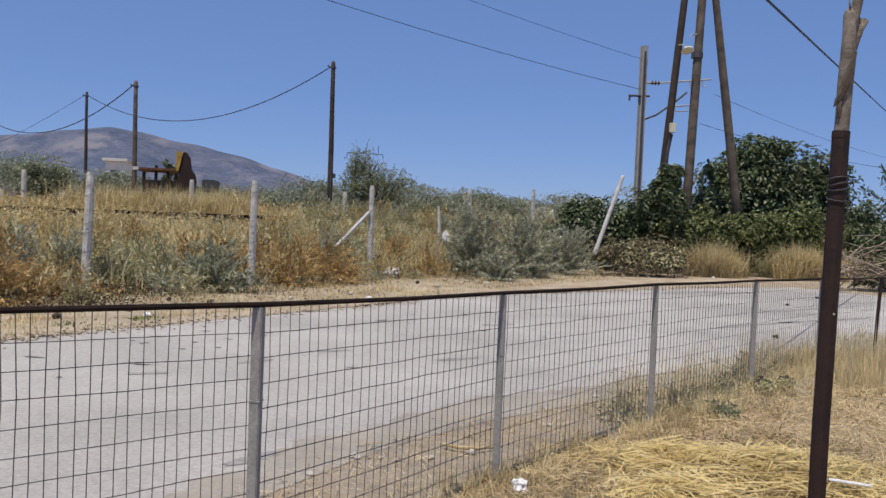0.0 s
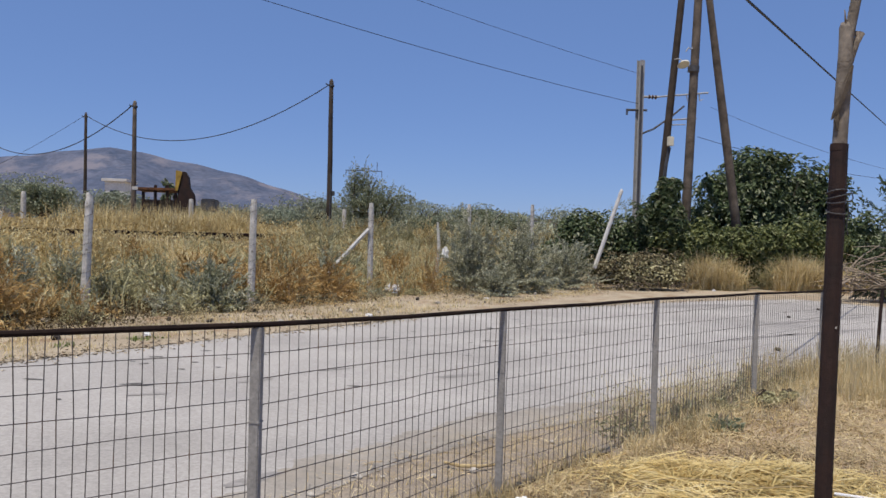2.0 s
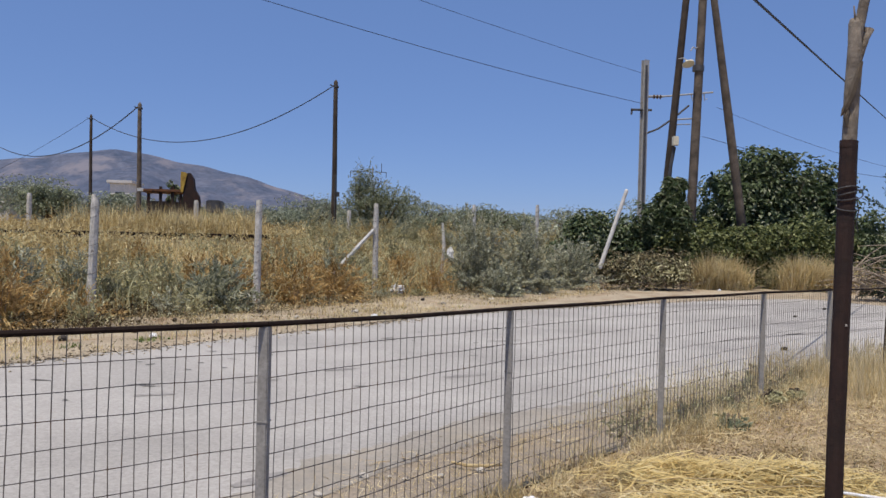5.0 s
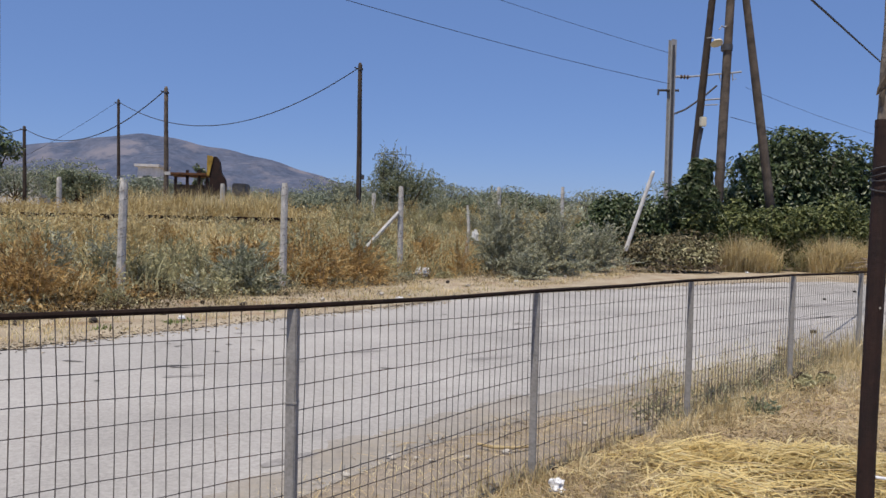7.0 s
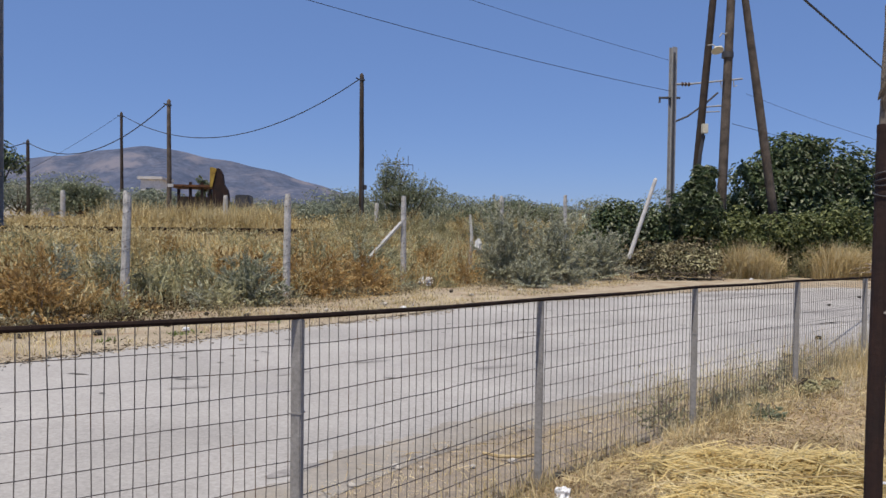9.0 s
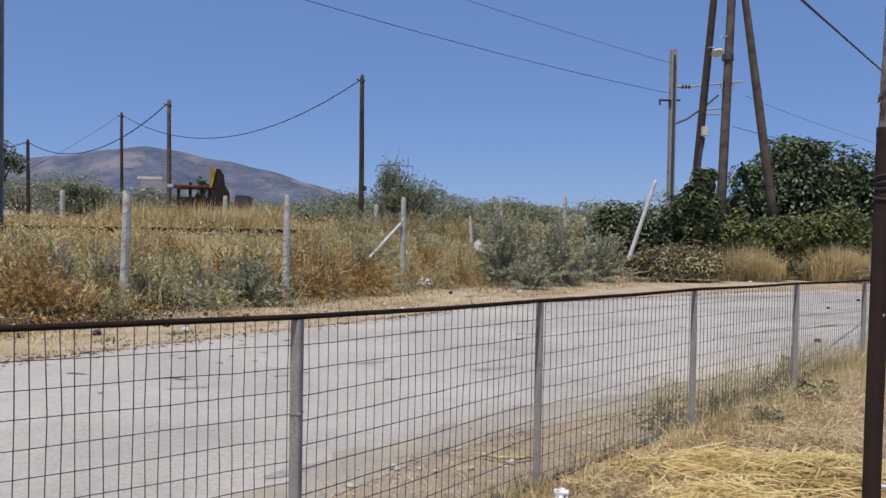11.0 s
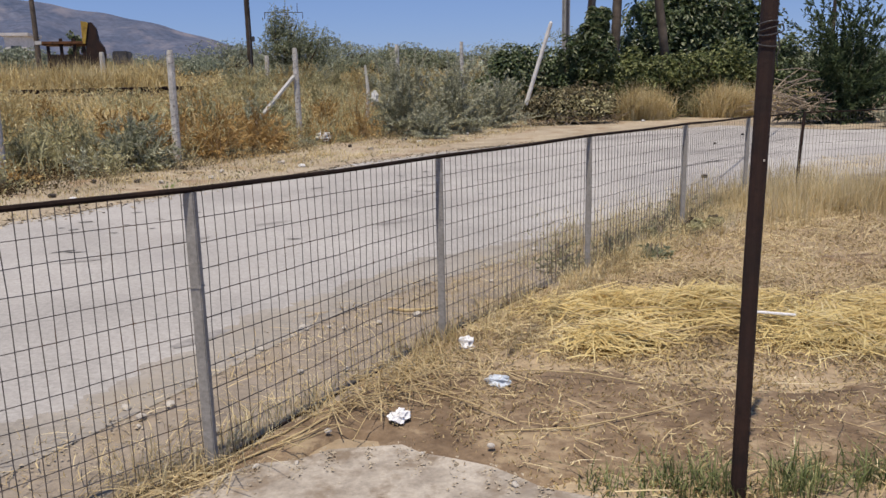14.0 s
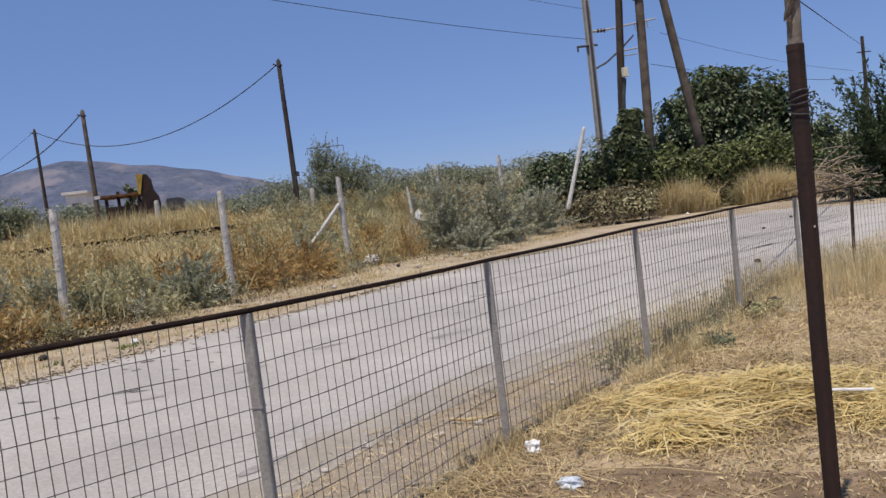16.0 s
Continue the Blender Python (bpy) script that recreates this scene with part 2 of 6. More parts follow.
def part(name, data, mat, parent=None, label="", smooth=False):
    """Links (verts, faces), a bmesh or a mesh as one object, under a thing where one is given."""
    if isinstance(data, bmesh.types.BMesh):
        me = bpy.data.meshes.new(name)
        data.to_mesh(me)
        data.free()
        me.materials.append(mat)
        if smooth:
            me.polygons.foreach_set("use_smooth", [True] * len(me.polygons))
    elif isinstance(data, tuple):
        me = mesh_from(name, data[0], data[1], mat, smooth)
    else:
        me = data
    ob = new(name, me)
    if parent is not None:
        ob.parent = parent
    if label:
        tagged(ob, label)
    return ob


def thing(name, at, label, category, group="", kind=""):
    ob = new(name)
    ob.location = at
    ob.empty_display_size = 0.2
    return tagged(ob, label, category, group, kind)


def joined(*pieces):
    verts, faces = [], []
    for v, f in pieces:
        k = len(verts)
        verts.extend([tuple(p) for p in v])
        faces.extend([tuple(i + k for i in q) for q in f])
    return verts, faces


def tube(points, radii, segs=8, capped=True):
    """A round limb through points."""
    pts = [Vector(p) for p in points]
    if isinstance(radii, (int, float)):
        radii = [radii] * len(pts)
    verts, faces = [], []
    side = None
    for i, p in enumerate(pts):
        d = (pts[min(i + 1, len(pts) - 1)] - pts[max(i - 1, 0)]).normalized()
        if side is None:
            side = d.orthogonal().normalized()
        side = (side - d * side.dot(d)).normalized()
        up = d.cross(side)
        for k in range(segs):
            a = 2 * math.pi * k / segs
            verts.append(tuple(p + (side * math.cos(a) + up * math.sin(a)) * radii[i]))
    for i in range(len(pts) - 1):
        for k in range(segs):
            a, b = i * segs + k, i * segs + (k + 1) % segs
            faces.append((a, b, b + segs, a + segs))
    if capped:
        faces.append(tuple(range(segs))[::-1])
        faces.append(tuple(range((len(pts) - 1) * segs, len(pts) * segs)))
    return verts, faces


def box(x0, x1, y0, y1, z0, z1, bevel=0.0):
    bm = bmesh.new()
    bmesh.ops.create_cube(bm, size=1.0)
    for v in bm.verts:
        v.co = Vector(((x0 + x1) / 2 + v.co.x * (x1 - x0), (y0 + y1) / 2 + v.co.y * (y1 - y0), (z0 + z1) / 2 + v.co.z * (z1 - z0)))
    if bevel:
        bmesh.ops.bevel(bm, geom=bm.edges[:], offset=bevel, segments=2, affect="EDGES")
    bm.normal_update()
    verts = [tuple(v.co) for v in bm.verts]
    bm.verts.index_update()
    faces = [tuple(v.index for v in f.verts) for f in bm.faces]
    bm.free()
    return verts, faces


def moved(data, m):
    return [tuple(m @ Vector(v)) for v in data[0]], data[1]


def sagging(a, b, sag, n=24):
    a, b = Vector(a), Vector(b)
    return [a.lerp(b, i / n) - Vector((0, 0, sag * 4 * (i / n) * (1 - i / n))) for i in range(n + 1)]


def unit(v):
    return v / np.maximum(np.linalg.norm(v, axis=-1, keepdims=True), 1e-9)


def blades(root, height, lean, width, rng, curl=0.5):
    """Ribbons that rise from root, bend over by lean and end in a point: two quads' worth each."""
    n = len(root)
    ang = rng.uniform(0, 2 * np.pi, n)
    out = np.stack([np.cos(ang), np.sin(ang), np.zeros(n)], 1)
    sa = ang + np.pi / 2 + rng.normal(0, 0.5, n)
    side = np.stack([np.cos(sa), np.sin(sa), np.zeros(n)], 1) * width[:, None] / 2
    up = np.array([0, 0, 1.0])
    h = height[:, None]
    l = lean[:, None]
    mid = root + up * h * 0.55 + out * h * l * 0.35
    tip = root + up * h * (1 - 0.35 * l * curl) + out * h * l
    verts = np.stack([root - side, root + side, mid + side * 0.8, mid - side * 0.8, tip], 1).reshape(-1, 3)
    k = np.arange(n) * 5
    quads = np.stack([k, k + 1, k + 2, k + 3], 1).tolist()
    tris = np.stack([k + 3, k + 2, k + 4], 1).tolist()
    return verts, quads + tris


def straws(centre, length, width, rng, flat=0.25, heading=None):
    """Stalks lying about."""
    n = len(centre)
    ang = rng.uniform(0, 2 * np.pi, n) if heading is None else heading
    d = np.stack([np.cos(ang), np.sin(ang), rng.normal(0, flat, n)], 1)
    d = unit(d) * length[:, None] / 2
    side = np.stack([-np.sin(ang), np.cos(ang), rng.normal(0, 0.3, n)], 1) * width[:, None] / 2
    bend = np.stack([rng.normal(0, 0.06, n), rng.normal(0, 0.06, n), np.abs(rng.normal(0, 0.05, n))], 1) * length[:, None]
    lift = np.abs(d[:, 2:3]) * np.array([0, 0, 1.0])
    c = centre + lift
    verts = np.stack([c - d - side, c - d + side, c + bend + side, c + bend - side, c + d + side * 0.6, c + d - side * 0.6], 1).reshape(-1, 3)
    k = np.arange(n) * 6
    faces = np.concatenate([np.stack([k, k + 1, k + 2, k + 3], 1), np.stack([k + 3, k + 2, k + 4, k + 5], 1)])
    return verts, faces


def leaves(centre, facing, size, rng, slim=0.5, upright=0.0):
    """Folded lozenge leaves."""
    n = len(centre)
    along = unit(np.cross(facing, unit(rng.normal(0, 1, (n, 3)))))
    if upright:
        along = unit(along + np.array([0, 0, upright]))
    across = unit(np.cross(facing, along))
    s = size[:, None]
    fold = facing * s * 0.12
    verts = np.stack([centre - along * s * 0.5, centre + across * s * slim / 2 + fold, centre + along * s * 0.5 - facing * s * 0.15, centre - across * s * slim / 2 + fold], 1).reshape(-1, 3)
    k = np.arange(n) * 4
    return verts, np.concatenate([np.stack([k, k + 1, k + 2], 1), np.stack([k, k + 2, k + 3], 1)])


def fluff(rng, spots, per, spread, h0, h1, size, slim=0.3, low=0.15, upright=0.9):
    """Fine leaves and seed heads that fill the air of a tuft."""
    n = len(spots) * per
    base = np.repeat(spots, per, 0) + rng.normal(0, spread, (n, 2))
    h = np.repeat(rng.uniform(h0, h1, len(spots)), per) * (low + (1 - low) * rng.uniform(0, 1, n) ** 0.7)
    far = np.exp(-((base - np.repeat(spots, per, 0)) ** 2).sum(1) / (2.6 * spread * spread))
    p = np.column_stack([base, ground_z(base[:, 0], base[:, 1]) + h * (0.35 + 0.65 * far)])
    facing = unit(rng.normal(0, 1, (n, 3)) + np.array([-0.2, -0.3, 0.6]))
    return leaves(p, facing, rng.uniform(0.5, 1.4, n) * size, rng, slim, upright)


def sprigs(rng, radii, stems, per, size, slim=0.2, start=0.25, splay=0.5, flop=0.0):
    """Stems that fan out from the root, and leaves set along each of them."""
    d = rng.normal(0, 1, (stems, 3))
    d[:, 2] = np.abs(d[:, 2]) * 1.15 + 0.12
    d = unit(d) * rng.uniform(0.62, 1.15, (stems, 1))
    tip = d * np.array([radii[0], radii[1], radii[2] * 2.15])
    root = rng.normal(0, 0.22, (stems, 3)) * np.array([radii[0], radii[1], 0])
    bend = root + (tip - root) * np.array([0.3, 0.3, 0.68])
    tip[:, 2] -= flop * rng.uniform(0, 1, stems) * radii[2]
    q = start + (1 - start) * rng.uniform(0, 1, (stems, per, 1)) ** 0.75
    r, b, t = root[:, None], bend[:, None], tip[:, None]
    p = (r * (1 - q) ** 2 + b * 2 * q * (1 - q) + t * q ** 2).reshape(-1, 3)
    way = unit(((b - r) * (1 - q) + (t - b) * q).reshape(-1, 3))
    n = len(p)
    way = unit(way + rng.normal(0, splay, (n, 3)))
    face = unit(np.cross(way, rng.normal(0, 1, (n, 3))))
    face *= np.where(face[:, 2:3] < 0, -1, 1)
    s = rng.uniform(0.5, 1.35, (n, 1)) * size
    side = np.cross(face, way) * s * slim / 2
    fold = face * s * 0.1
    verts = np.stack([p, p + way * s * 0.5 + side + fold, p + way * s, p + way * s * 0.5 - side + fold], 1).reshape(-1, 3)
    k = np.arange(n) * 4
    return verts, np.concatenate([np.stack([k, k + 1, k + 2], 1), np.stack([k, k + 2, k + 3], 1)])


def crown_points(rng, radii, lumps, n, lump=0.42, low=-0.6):
    """Leaf places on the outsides of many lumps that fill an ellipsoid; and the way each faces."""
    c = unit(rng.normal(0, 1, (lumps, 3))) * rng.uniform(0.25, 0.85, (lumps, 1))
    c[:, 2] = np.maximum(c[:, 2], low)
    r = rng.uniform(0.55, 1.25, lumps) * lump
    pick = rng.integers(0, lumps, n)
    d = unit(rng.normal(0, 1, (n, 3)))
    p = c[pick] + d * (r[pick] * rng.uniform(0.55, 1.05, n) ** 0.6)[:, None]
    facing = unit(d + np.array([0, 0, 0.7]) + rng.normal(0, 0.45, (n, 3)))
    return p * np.array(radii), facing


def crown(rng, radii, lumps, n, size, slim=0.5, lump=0.42, low=-0.6, upright=0.0):
    p, f = crown_points(rng, radii, lumps, n, lump, low)
    return leaves(p, f, rng.uniform(0.6, 1.3, n) * size, rng, slim, upright)


# ---- ground, road ----
ROAD_A, ROAD_N = np.array([-4.42, 8.26]), np.array([-0.731, 0.681])
TRACK_P, TRACK_D, TRACK_N = np.array([-12.0, 24.2]), np.array([0.900, 0.436]), np.array([-0.436, 0.900])


def ground_z(x, y):
    """Flat yard and road, a bank that climbs to the railway, and a plain behind it."""
    p = np.stack([np.asarray(x, float), np.asarray(y, float)], -1)
    s = np.maximum((p - ROAD_A) @ ROAD_N - 3.2, 0)
    r = (p - TRACK_P) @ TRACK_N + 2.0
    u = np.where(r < 0, s / np.maximum(s - r, 1e-6), 1.0) * (s > 0)
    u = u * u * (3 - 2 * u)
    far = np.clip((r - 12) / 120, 0, 1)
    return 0.08 + 1.08 * u + far * 0.8


def lump_noise(x, y, scale, amount):
    x, y = np.asarray(x, float) * scale, np.asarray(y, float) * scale
    return amount * (np.sin(1.7 * x + 2.1 * np.sin(0.9 * y)) * np.cos(1.3 * y - 1.1 * np.sin(1.9 * x)) + 0.5 * np.sin(3.1 * x - 2.7 * y))


rings = [0.0]
while rings[-1] < 4600:
    rings.append(rings[-1] + max(0.3, 0.045 * rings[-1]))
SPOKES = 220
gv, gf = [], []
for i, r in enumerate(rings):
    a = np.arange(SPOKES) * 2 * np.pi / SPOKES
    x, y = 2 + r * np.cos(a), 8 + r * np.sin(a)
    s = (np.stack([x, y], -1) - ROAD_A) @ ROAD_N
    z = ground_z(x, y) + lump_noise(x, y, 1.3, 0.022) * np.where(s > 3.0, 2.2, 0.25)
    gv.extend(np.stack([x, y, z], -1).tolist())
for i in range(len(rings) - 1):
    for k in range(SPOKES):
        a, b = i * SPOKES + k, i * SPOKES + (k + 1) % SPOKES
        gf.append((a, b, b + SPOKES, a + SPOKES))
tagged(part("ground", (gv, gf), M_SOIL, smooth=True), "dry brown earth with pale stubble, rising to a railway bank", "ground", kind="structure")


def resample(line, n):
    """Points along a line, spaced by its length."""
    line = np.array(line, float)
    d = np.concatenate([[0], np.cumsum(np.linalg.norm(np.diff(line, axis=0), axis=1))])
    q = np.linspace(0, d[-1], n)
    return np.stack([np.interp(q, d, line[:, 0]), np.interp(q, d, line[:, 1])], -1)


def by_corner(line, per):
    """Points along a line, the same number on each stretch, rounded a little."""
    line = np.array(line, float)
    q = np.linspace(0, len(line) - 1, (len(line) - 1) * per + 1)
    pts = np.stack([np.interp(q, np.arange(len(line)), line[:, 0]), np.interp(q, np.arange(len(line)), line[:, 1])], -1)
    for _ in range(per // 2):
        pts[1:-1] = 0.25 * pts[:-2] + 0.5 * pts[1:-1] + 0.25 * pts[2:]
    return pts


def strip(near, far, per, m, z, ragged, seed, sunk=0.03, rim=0.12):
    """A sheet between two edge lines, both ragged, its rims let into the ground."""
    rng = np.random.default_rng(seed)
    a, b = by_corner(near, per), by_corner(far, per)
    n = len(a)
    out = unit(b - a)
    for line, sign, amp in ((a, -1, ragged[0]), (b, 1, ragged[1])):
        d = np.concatenate([[0], np.cumsum(np.linalg.norm(np.diff(line, axis=0), axis=1))])
        wob = sum(w * np.sin(d * f + rng.uniform(0, 6.28)) for f, w in ((1.1, 0.8), (2.9, 0.7), (6.3, 0.5), (13.0, 0.35), (27.0, 0.2)))
        line += out * (sign * amp * (wob + rng.normal(0, 0.25, n)))[:, None]
    cuts = [0.0] + [rim + (1 - 2 * rim) * k / (m - 2) for k in range(m - 1)] + [1.0]
    cuts = [min(1, max(0, c)) for c in cuts]
    verts = []
    for i in range(n):
        w = max(np.linalg.norm(b[i] - a[i]), 0.1)
        for k, c in enumerate(cuts):
            c = 0.06 / w if k == 1 else 1 - 0.06 / w if k == m - 1 else c
            p = a[i] * (1 - c) + b[i] * c
            verts.append((p[0], p[1], z - (sunk if k in (0, m) else 0.0)))
    faces = [(i * (m + 1) + k, i * (m + 1) + k + 1, (i + 1) * (m + 1) + k + 1, (i + 1) * (m + 1) + k) for i in range(n - 1) for k in range(m)]
    return verts, faces


NEAR = [(-22, -12), (-8, -1.6), (-3.7, 1.5), (-1.95, 2.65), (-1.28, 3.33), (-0.6, 4.12), (0.36, 5.32), (1.2, 6.05), (3.0, 7.2), (4.7, 8.35), (6.4, 9.6), (8.5, 10.1), (14, 9.6), (40, 2)]
FAR = [(-30, -20), (-14, -2.0), (-7.3, 5.2), (-4.42, 8.26), (-3.38, 9.43), (-1.9, 10.9), (0.34, 13.2), (2.05, 15.1), (3.7, 16.4), (6.6, 18.0), (10.4, 20.2), (13.2, 20.9), (14.3, 18.0), (46, 7)]
VERGE = [(-32, -18), (-16, 0.5), (-9.3, 7.2), (-6.6, 10.6), (-5.2, 12.0), (-3.6, 13.5), (-1.3, 15.8), (0.6, 18.0), (2.2, 20.2), (6.2, 23.9), (11.2, 26.0), (15.4, 24.8), (17.2, 19.8), (48, 11)]
verge = part("verge", strip(FAR, VERGE, 16, 6, 0.086, (0.0, 0.12), 4, 0.0), M_DIRT)
for v in verge.data.vertices:
    v.co.z = max(v.co.z, float(ground_z(v.co.x, v.co.y)) + 0.02) + float(lump_noise(v.co.x, v.co.y, 1.6, 0.006))
tagged(verge, "sandy dirt verge strewn with stones and dry weeds", "verge", kind="structure")
M_SHOULDER = rough_material("grey_road_dust", (0.215, 0.178, 0.138), (0.345, 0.295, 0.238), 2.2, 0.95, fine=28, stain=(0.245, 0.195, 0.135), stain_scale=2.2, stain_at=(0.50, 0.62), bumps=0.5, dist=0.02)
inner = [(x + 0.62, y - 0.70) for x, y in NEAR]
outer = [(x - 0.35, y + 0.35) for x, y in NEAR]
shoulder = part("shoulder", strip(inner, outer, 24, 5, 0.0925, (0.09, 0.0), 6, 0.02), M_SHOULDER)
tagged(shoulder, "grey-brown dusty shoulder between the fence and the road", "verge", kind="structure")
road = part("road", strip(NEAR, FAR, 44, 14, 0.098, (0.055, 0.07), 3), M_ROAD)
tagged(road, "pale dusty grey asphalt road with worn patches", "road", kind="structure")
M_RIM = rough_material("trodden_dust_on_asphalt", (0.235, 0.212, 0.182), (0.335, 0.305, 0.265), 1.4, 0.92, fine=34, stain=(0.29, 0.255, 0.205), stain_scale=2.4, bumps=0.3, dist=0.01)
rim = strip([(x + 0.1, y - 0.1) for x, y in NEAR], [(x - 0.27, y + 0.27) for x, y in NEAR], 44, 4, 0.1008, (0.0, 0.075), 9, 0.004)
tagged(part("road_rim", rim, M_RIM), "grey-brown dust trodden over the edge of the road", "verge", kind="structure")
rng = np.random.default_rng(21)
patches = []
for (px, py, sx, sy, turn) in [(9.2, 18.35, 1.2, 0.3, 0.25), (8.0, 17.7, 0.8, 0.16, 0.3), (1.5, 8.6, 0.30, 0.06, 0.5), (0.2, 9.0, 0.22, 0.05, 0.4), (-0.6, 8.3, 0.2, 0.05, 0.6), (2.6, 11.5, 0.35, 0.06, 0.5), (9.8, 15.0, 1.8, 0.10, 0.5), (8.6, 13.0, 1.5, 0.08, 0.45), (7.0, 12.2, 1.2, 0.07, 0.5), (-0.35, 5.0, 0.22, 0.06, 0.7), (-1.5, 7.6, 0.18, 0.04, 0.2)]:
    k = 18
    a = np.arange(k) * 2 * np.pi / k
    rr = 1 + rng.normal(0, 0.16, k)
    ox, oy = sx * rr * np.cos(a), sy * rr * np.sin(a)
    patches.append(([(px + u * math.cos(turn) - w * math.sin(turn), py + u * math.sin(turn) + w * math.cos(turn), 0.1025) for u, w in zip(ox, oy)], [tuple(range(k))]))
M_TARPATCH = rough_material("tar_patch", (0.235, 0.22, 0.208), (0.32, 0.30, 0.28), 3, 0.85, bumps=0.2)
M_SCUFF = rough_material("dark_scuff", (0.09, 0.085, 0.08), (0.17, 0.16, 0.15), 8, 0.85, bumps=0.2)
scuffs = []
for i in range(52):
    q = rng.uniform(0, 1)
    at_ = np.array([-4.2, 6.2]) * (1 - q) + np.array([4.8, 14.0]) * q + np.array([-0.68, 0.73]) * rng.normal(0.25, 0.95)
    lx, ly, turn = rng.uniform(0.03, 0.11), rng.uniform(0.012, 0.03), rng.normal(0.1, 0.35)
    k = 9
    a = np.arange(k) * 2 * np.pi / k
    rr = 1 + rng.normal(0, 0.25, k)
    scuffs.append(([(at_[0] + lx * r_ * math.cos(u) * math.cos(turn) - ly * r_ * math.sin(u) * math.sin(turn), at_[1] + lx * r_ * math.cos(u) * math.sin(turn) + ly * r_ * math.sin(u) * math.cos(turn), 0.1035) for u, r_ in zip(a, rr)], [tuple(range(k))]))
part("scuffs", joined(*scuffs), M_SCUFF, road, "small dark pits and scuffs")
part("patches", joined(*patches), M_TARPATCH, road, "dark worn tar patches")

# concrete pad by the fence
pad_edge = [(-2.4, 1.1), (-0.72, 2.68), (-0.55, 2.82), (-0.27, 3.02), (-0.01, 3.18), (0.32, 3.23), (0.55, 3.20), (0.68, 3.0), (0.87, 2.80), (1.06, 2.62), (1.6, 2.05), (1.2, -1.5), (-2.4, -2.0)]
pe = resample(pad_edge + pad_edge[:1], 110) + np.random.default_rng(5).normal(0, 0.022, (110, 2))
pv = [(x, y, 0.122) for x, y in pe] + [(x * 1.015, y * 1.015, 0.04) for x, y in pe]
pf = [tuple(range(110))[::-1]] + [(i, (i + 1) % 110, 110 + (i + 1) % 110, 110 + i) for i in range(110)]
tagged(part("concrete_pad", (pv, pf), M_SLAB), "worn grey concrete pad with a broken rounded edge", "concrete pad", kind="structure")

# ---- railway ----
rail_rng = np.random.default_rng(8)
railway = thing("railway_track", (TRACK_P[0], TRACK_P[1], 1.2), "rusty railway track on an overgrown bank", "railway track")


def along_track(d, off, z):
    p = TRACK_P + TRACK_D * d + TRACK_N * off
    return (p[0] - TRACK_P[0], p[1] - TRACK_P[1], z - 1.2)


turn_track = Matrix.Rotation(math.atan2(TRACK_D[1], TRACK_D[0]), 4, "Z")
sleeper_mesh = mesh_from("sleeper", *moved(box(-0.12, 0.12, -1.25, 1.25, -0.1, 0.07, 0.015), turn_track), M_SLEEPER)
for off in (-0.72, 0.72):
    prof = [(-0.07, 0), (-0.07, 0.02), (-0.012, 0.035), (-0.012, 0.11), (-0.036, 0.12), (-0.036, 0.16), (0.036, 0.16), (0.036, 0.12), (0.012, 0.11), (0.012, 0.035), (0.07, 0.02), (0.07, 0)]
    v, f = [], []
    for i, d in enumerate((-40, 80)):
        for (a, b) in prof:
            v.append(along_track(d, off + a, 1.30 + b))
    k = len(prof)
    f = [(i, (i + 1) % k, k + (i + 1) % k, k + i) for i in range(k)]
    part("rail", (v, f), M_RUST, railway, "rusty steel rail")
for i in range(130):
    ob = part("sleeper", sleeper_mesh, None, railway)
    ob.location = along_track(-24 + 0.6 * i, 0, 1.235)
bv, bf = [], []
for i in range(161):
    for k, (o, z) in enumerate(((-2.4, 1.06), (-1.5, 1.22), (1.5, 1.22), (2.4, 1.06))):
        bv.append(along_track(-40 + 0.75 * i, o + rail_rng.normal(0, 0.07), z + rail_rng.normal(0, 0.02)))
bf = [(i * 4 + k, i * 4 + k + 1, i * 4 + k + 5, i * 4 + k + 4) for i in range(160) for k in range(3)]
tagged(part("ballast", (bv, bf), M_BALLAST, railway, "brown stone ballast"), kind="stuff")

# ---- distance ----
mrng = np.random.default_rng(2)
mx = np.linspace(-2600, 1500, 230)
prof_x = [-2600, -1700, -1250, -1017, -894, -792, -691, -607, -536, -456, -389, -322, -263, -200, -85, 40, 200, 700, 1500]
prof_z = [100, 132, 158, 177, 190, 207, 220, 227, 222, 205, 193, 178, 166, 152, 118, 78, 56, 52, 50]
ridge = np.interp(mx, prof_x, prof_z) + 1.6 * np.sin(mx / 21.0) + 2.0 * np.sin(mx / 53.0 + 1)
mv, mf = [], []
ROWS_M = 26
for j in range(ROWS_M):
    q = j / (ROWS_M - 1)
    yy = 1750 + 760 * q
    for x, h in zip(mx, ridge):
        fold = 10 * math.sin(x / 75 + 5 * q) * math.sin(q * math.pi) + 7 * math.sin(x / 31 - 9 * q) * math.sin(q * math.pi)
        mv.append((x * (0.72 + 0.28 * q), yy + (0 if j == ROWS_M - 1 else mrng.normal(0, 6)), -10 + (h + 10) * q ** 1.25 + fold))
nx = len(mx)
for j in range(ROWS_M - 1):
    for i in range(nx - 1):
        mf.append((j * nx + i, j * nx + i + 1, (j + 1) * nx + i + 1, (j + 1) * nx + i))
tagged(part("backdrop_mountain", (mv, mf), M_MOUNT, smooth=True), "mountain with bare slopes, distance haze painted as purple-grey", "mountain", kind="structure")


# ---- grass and weeds on the bank ----
def scatter(rng, n, x0, x1, y0, y1, keep):
    pts = np.stack([rng.uniform(x0, x1, n * 3), rng.uniform(y0, y1, n * 3)], -1)
    pts = pts[keep(pts)]
    return pts[:n]


def bank(pts, s0=3.4, s1=60):
    s = (pts - ROAD_A) @ ROAD_N
    return (s > s0) & (s < s1)


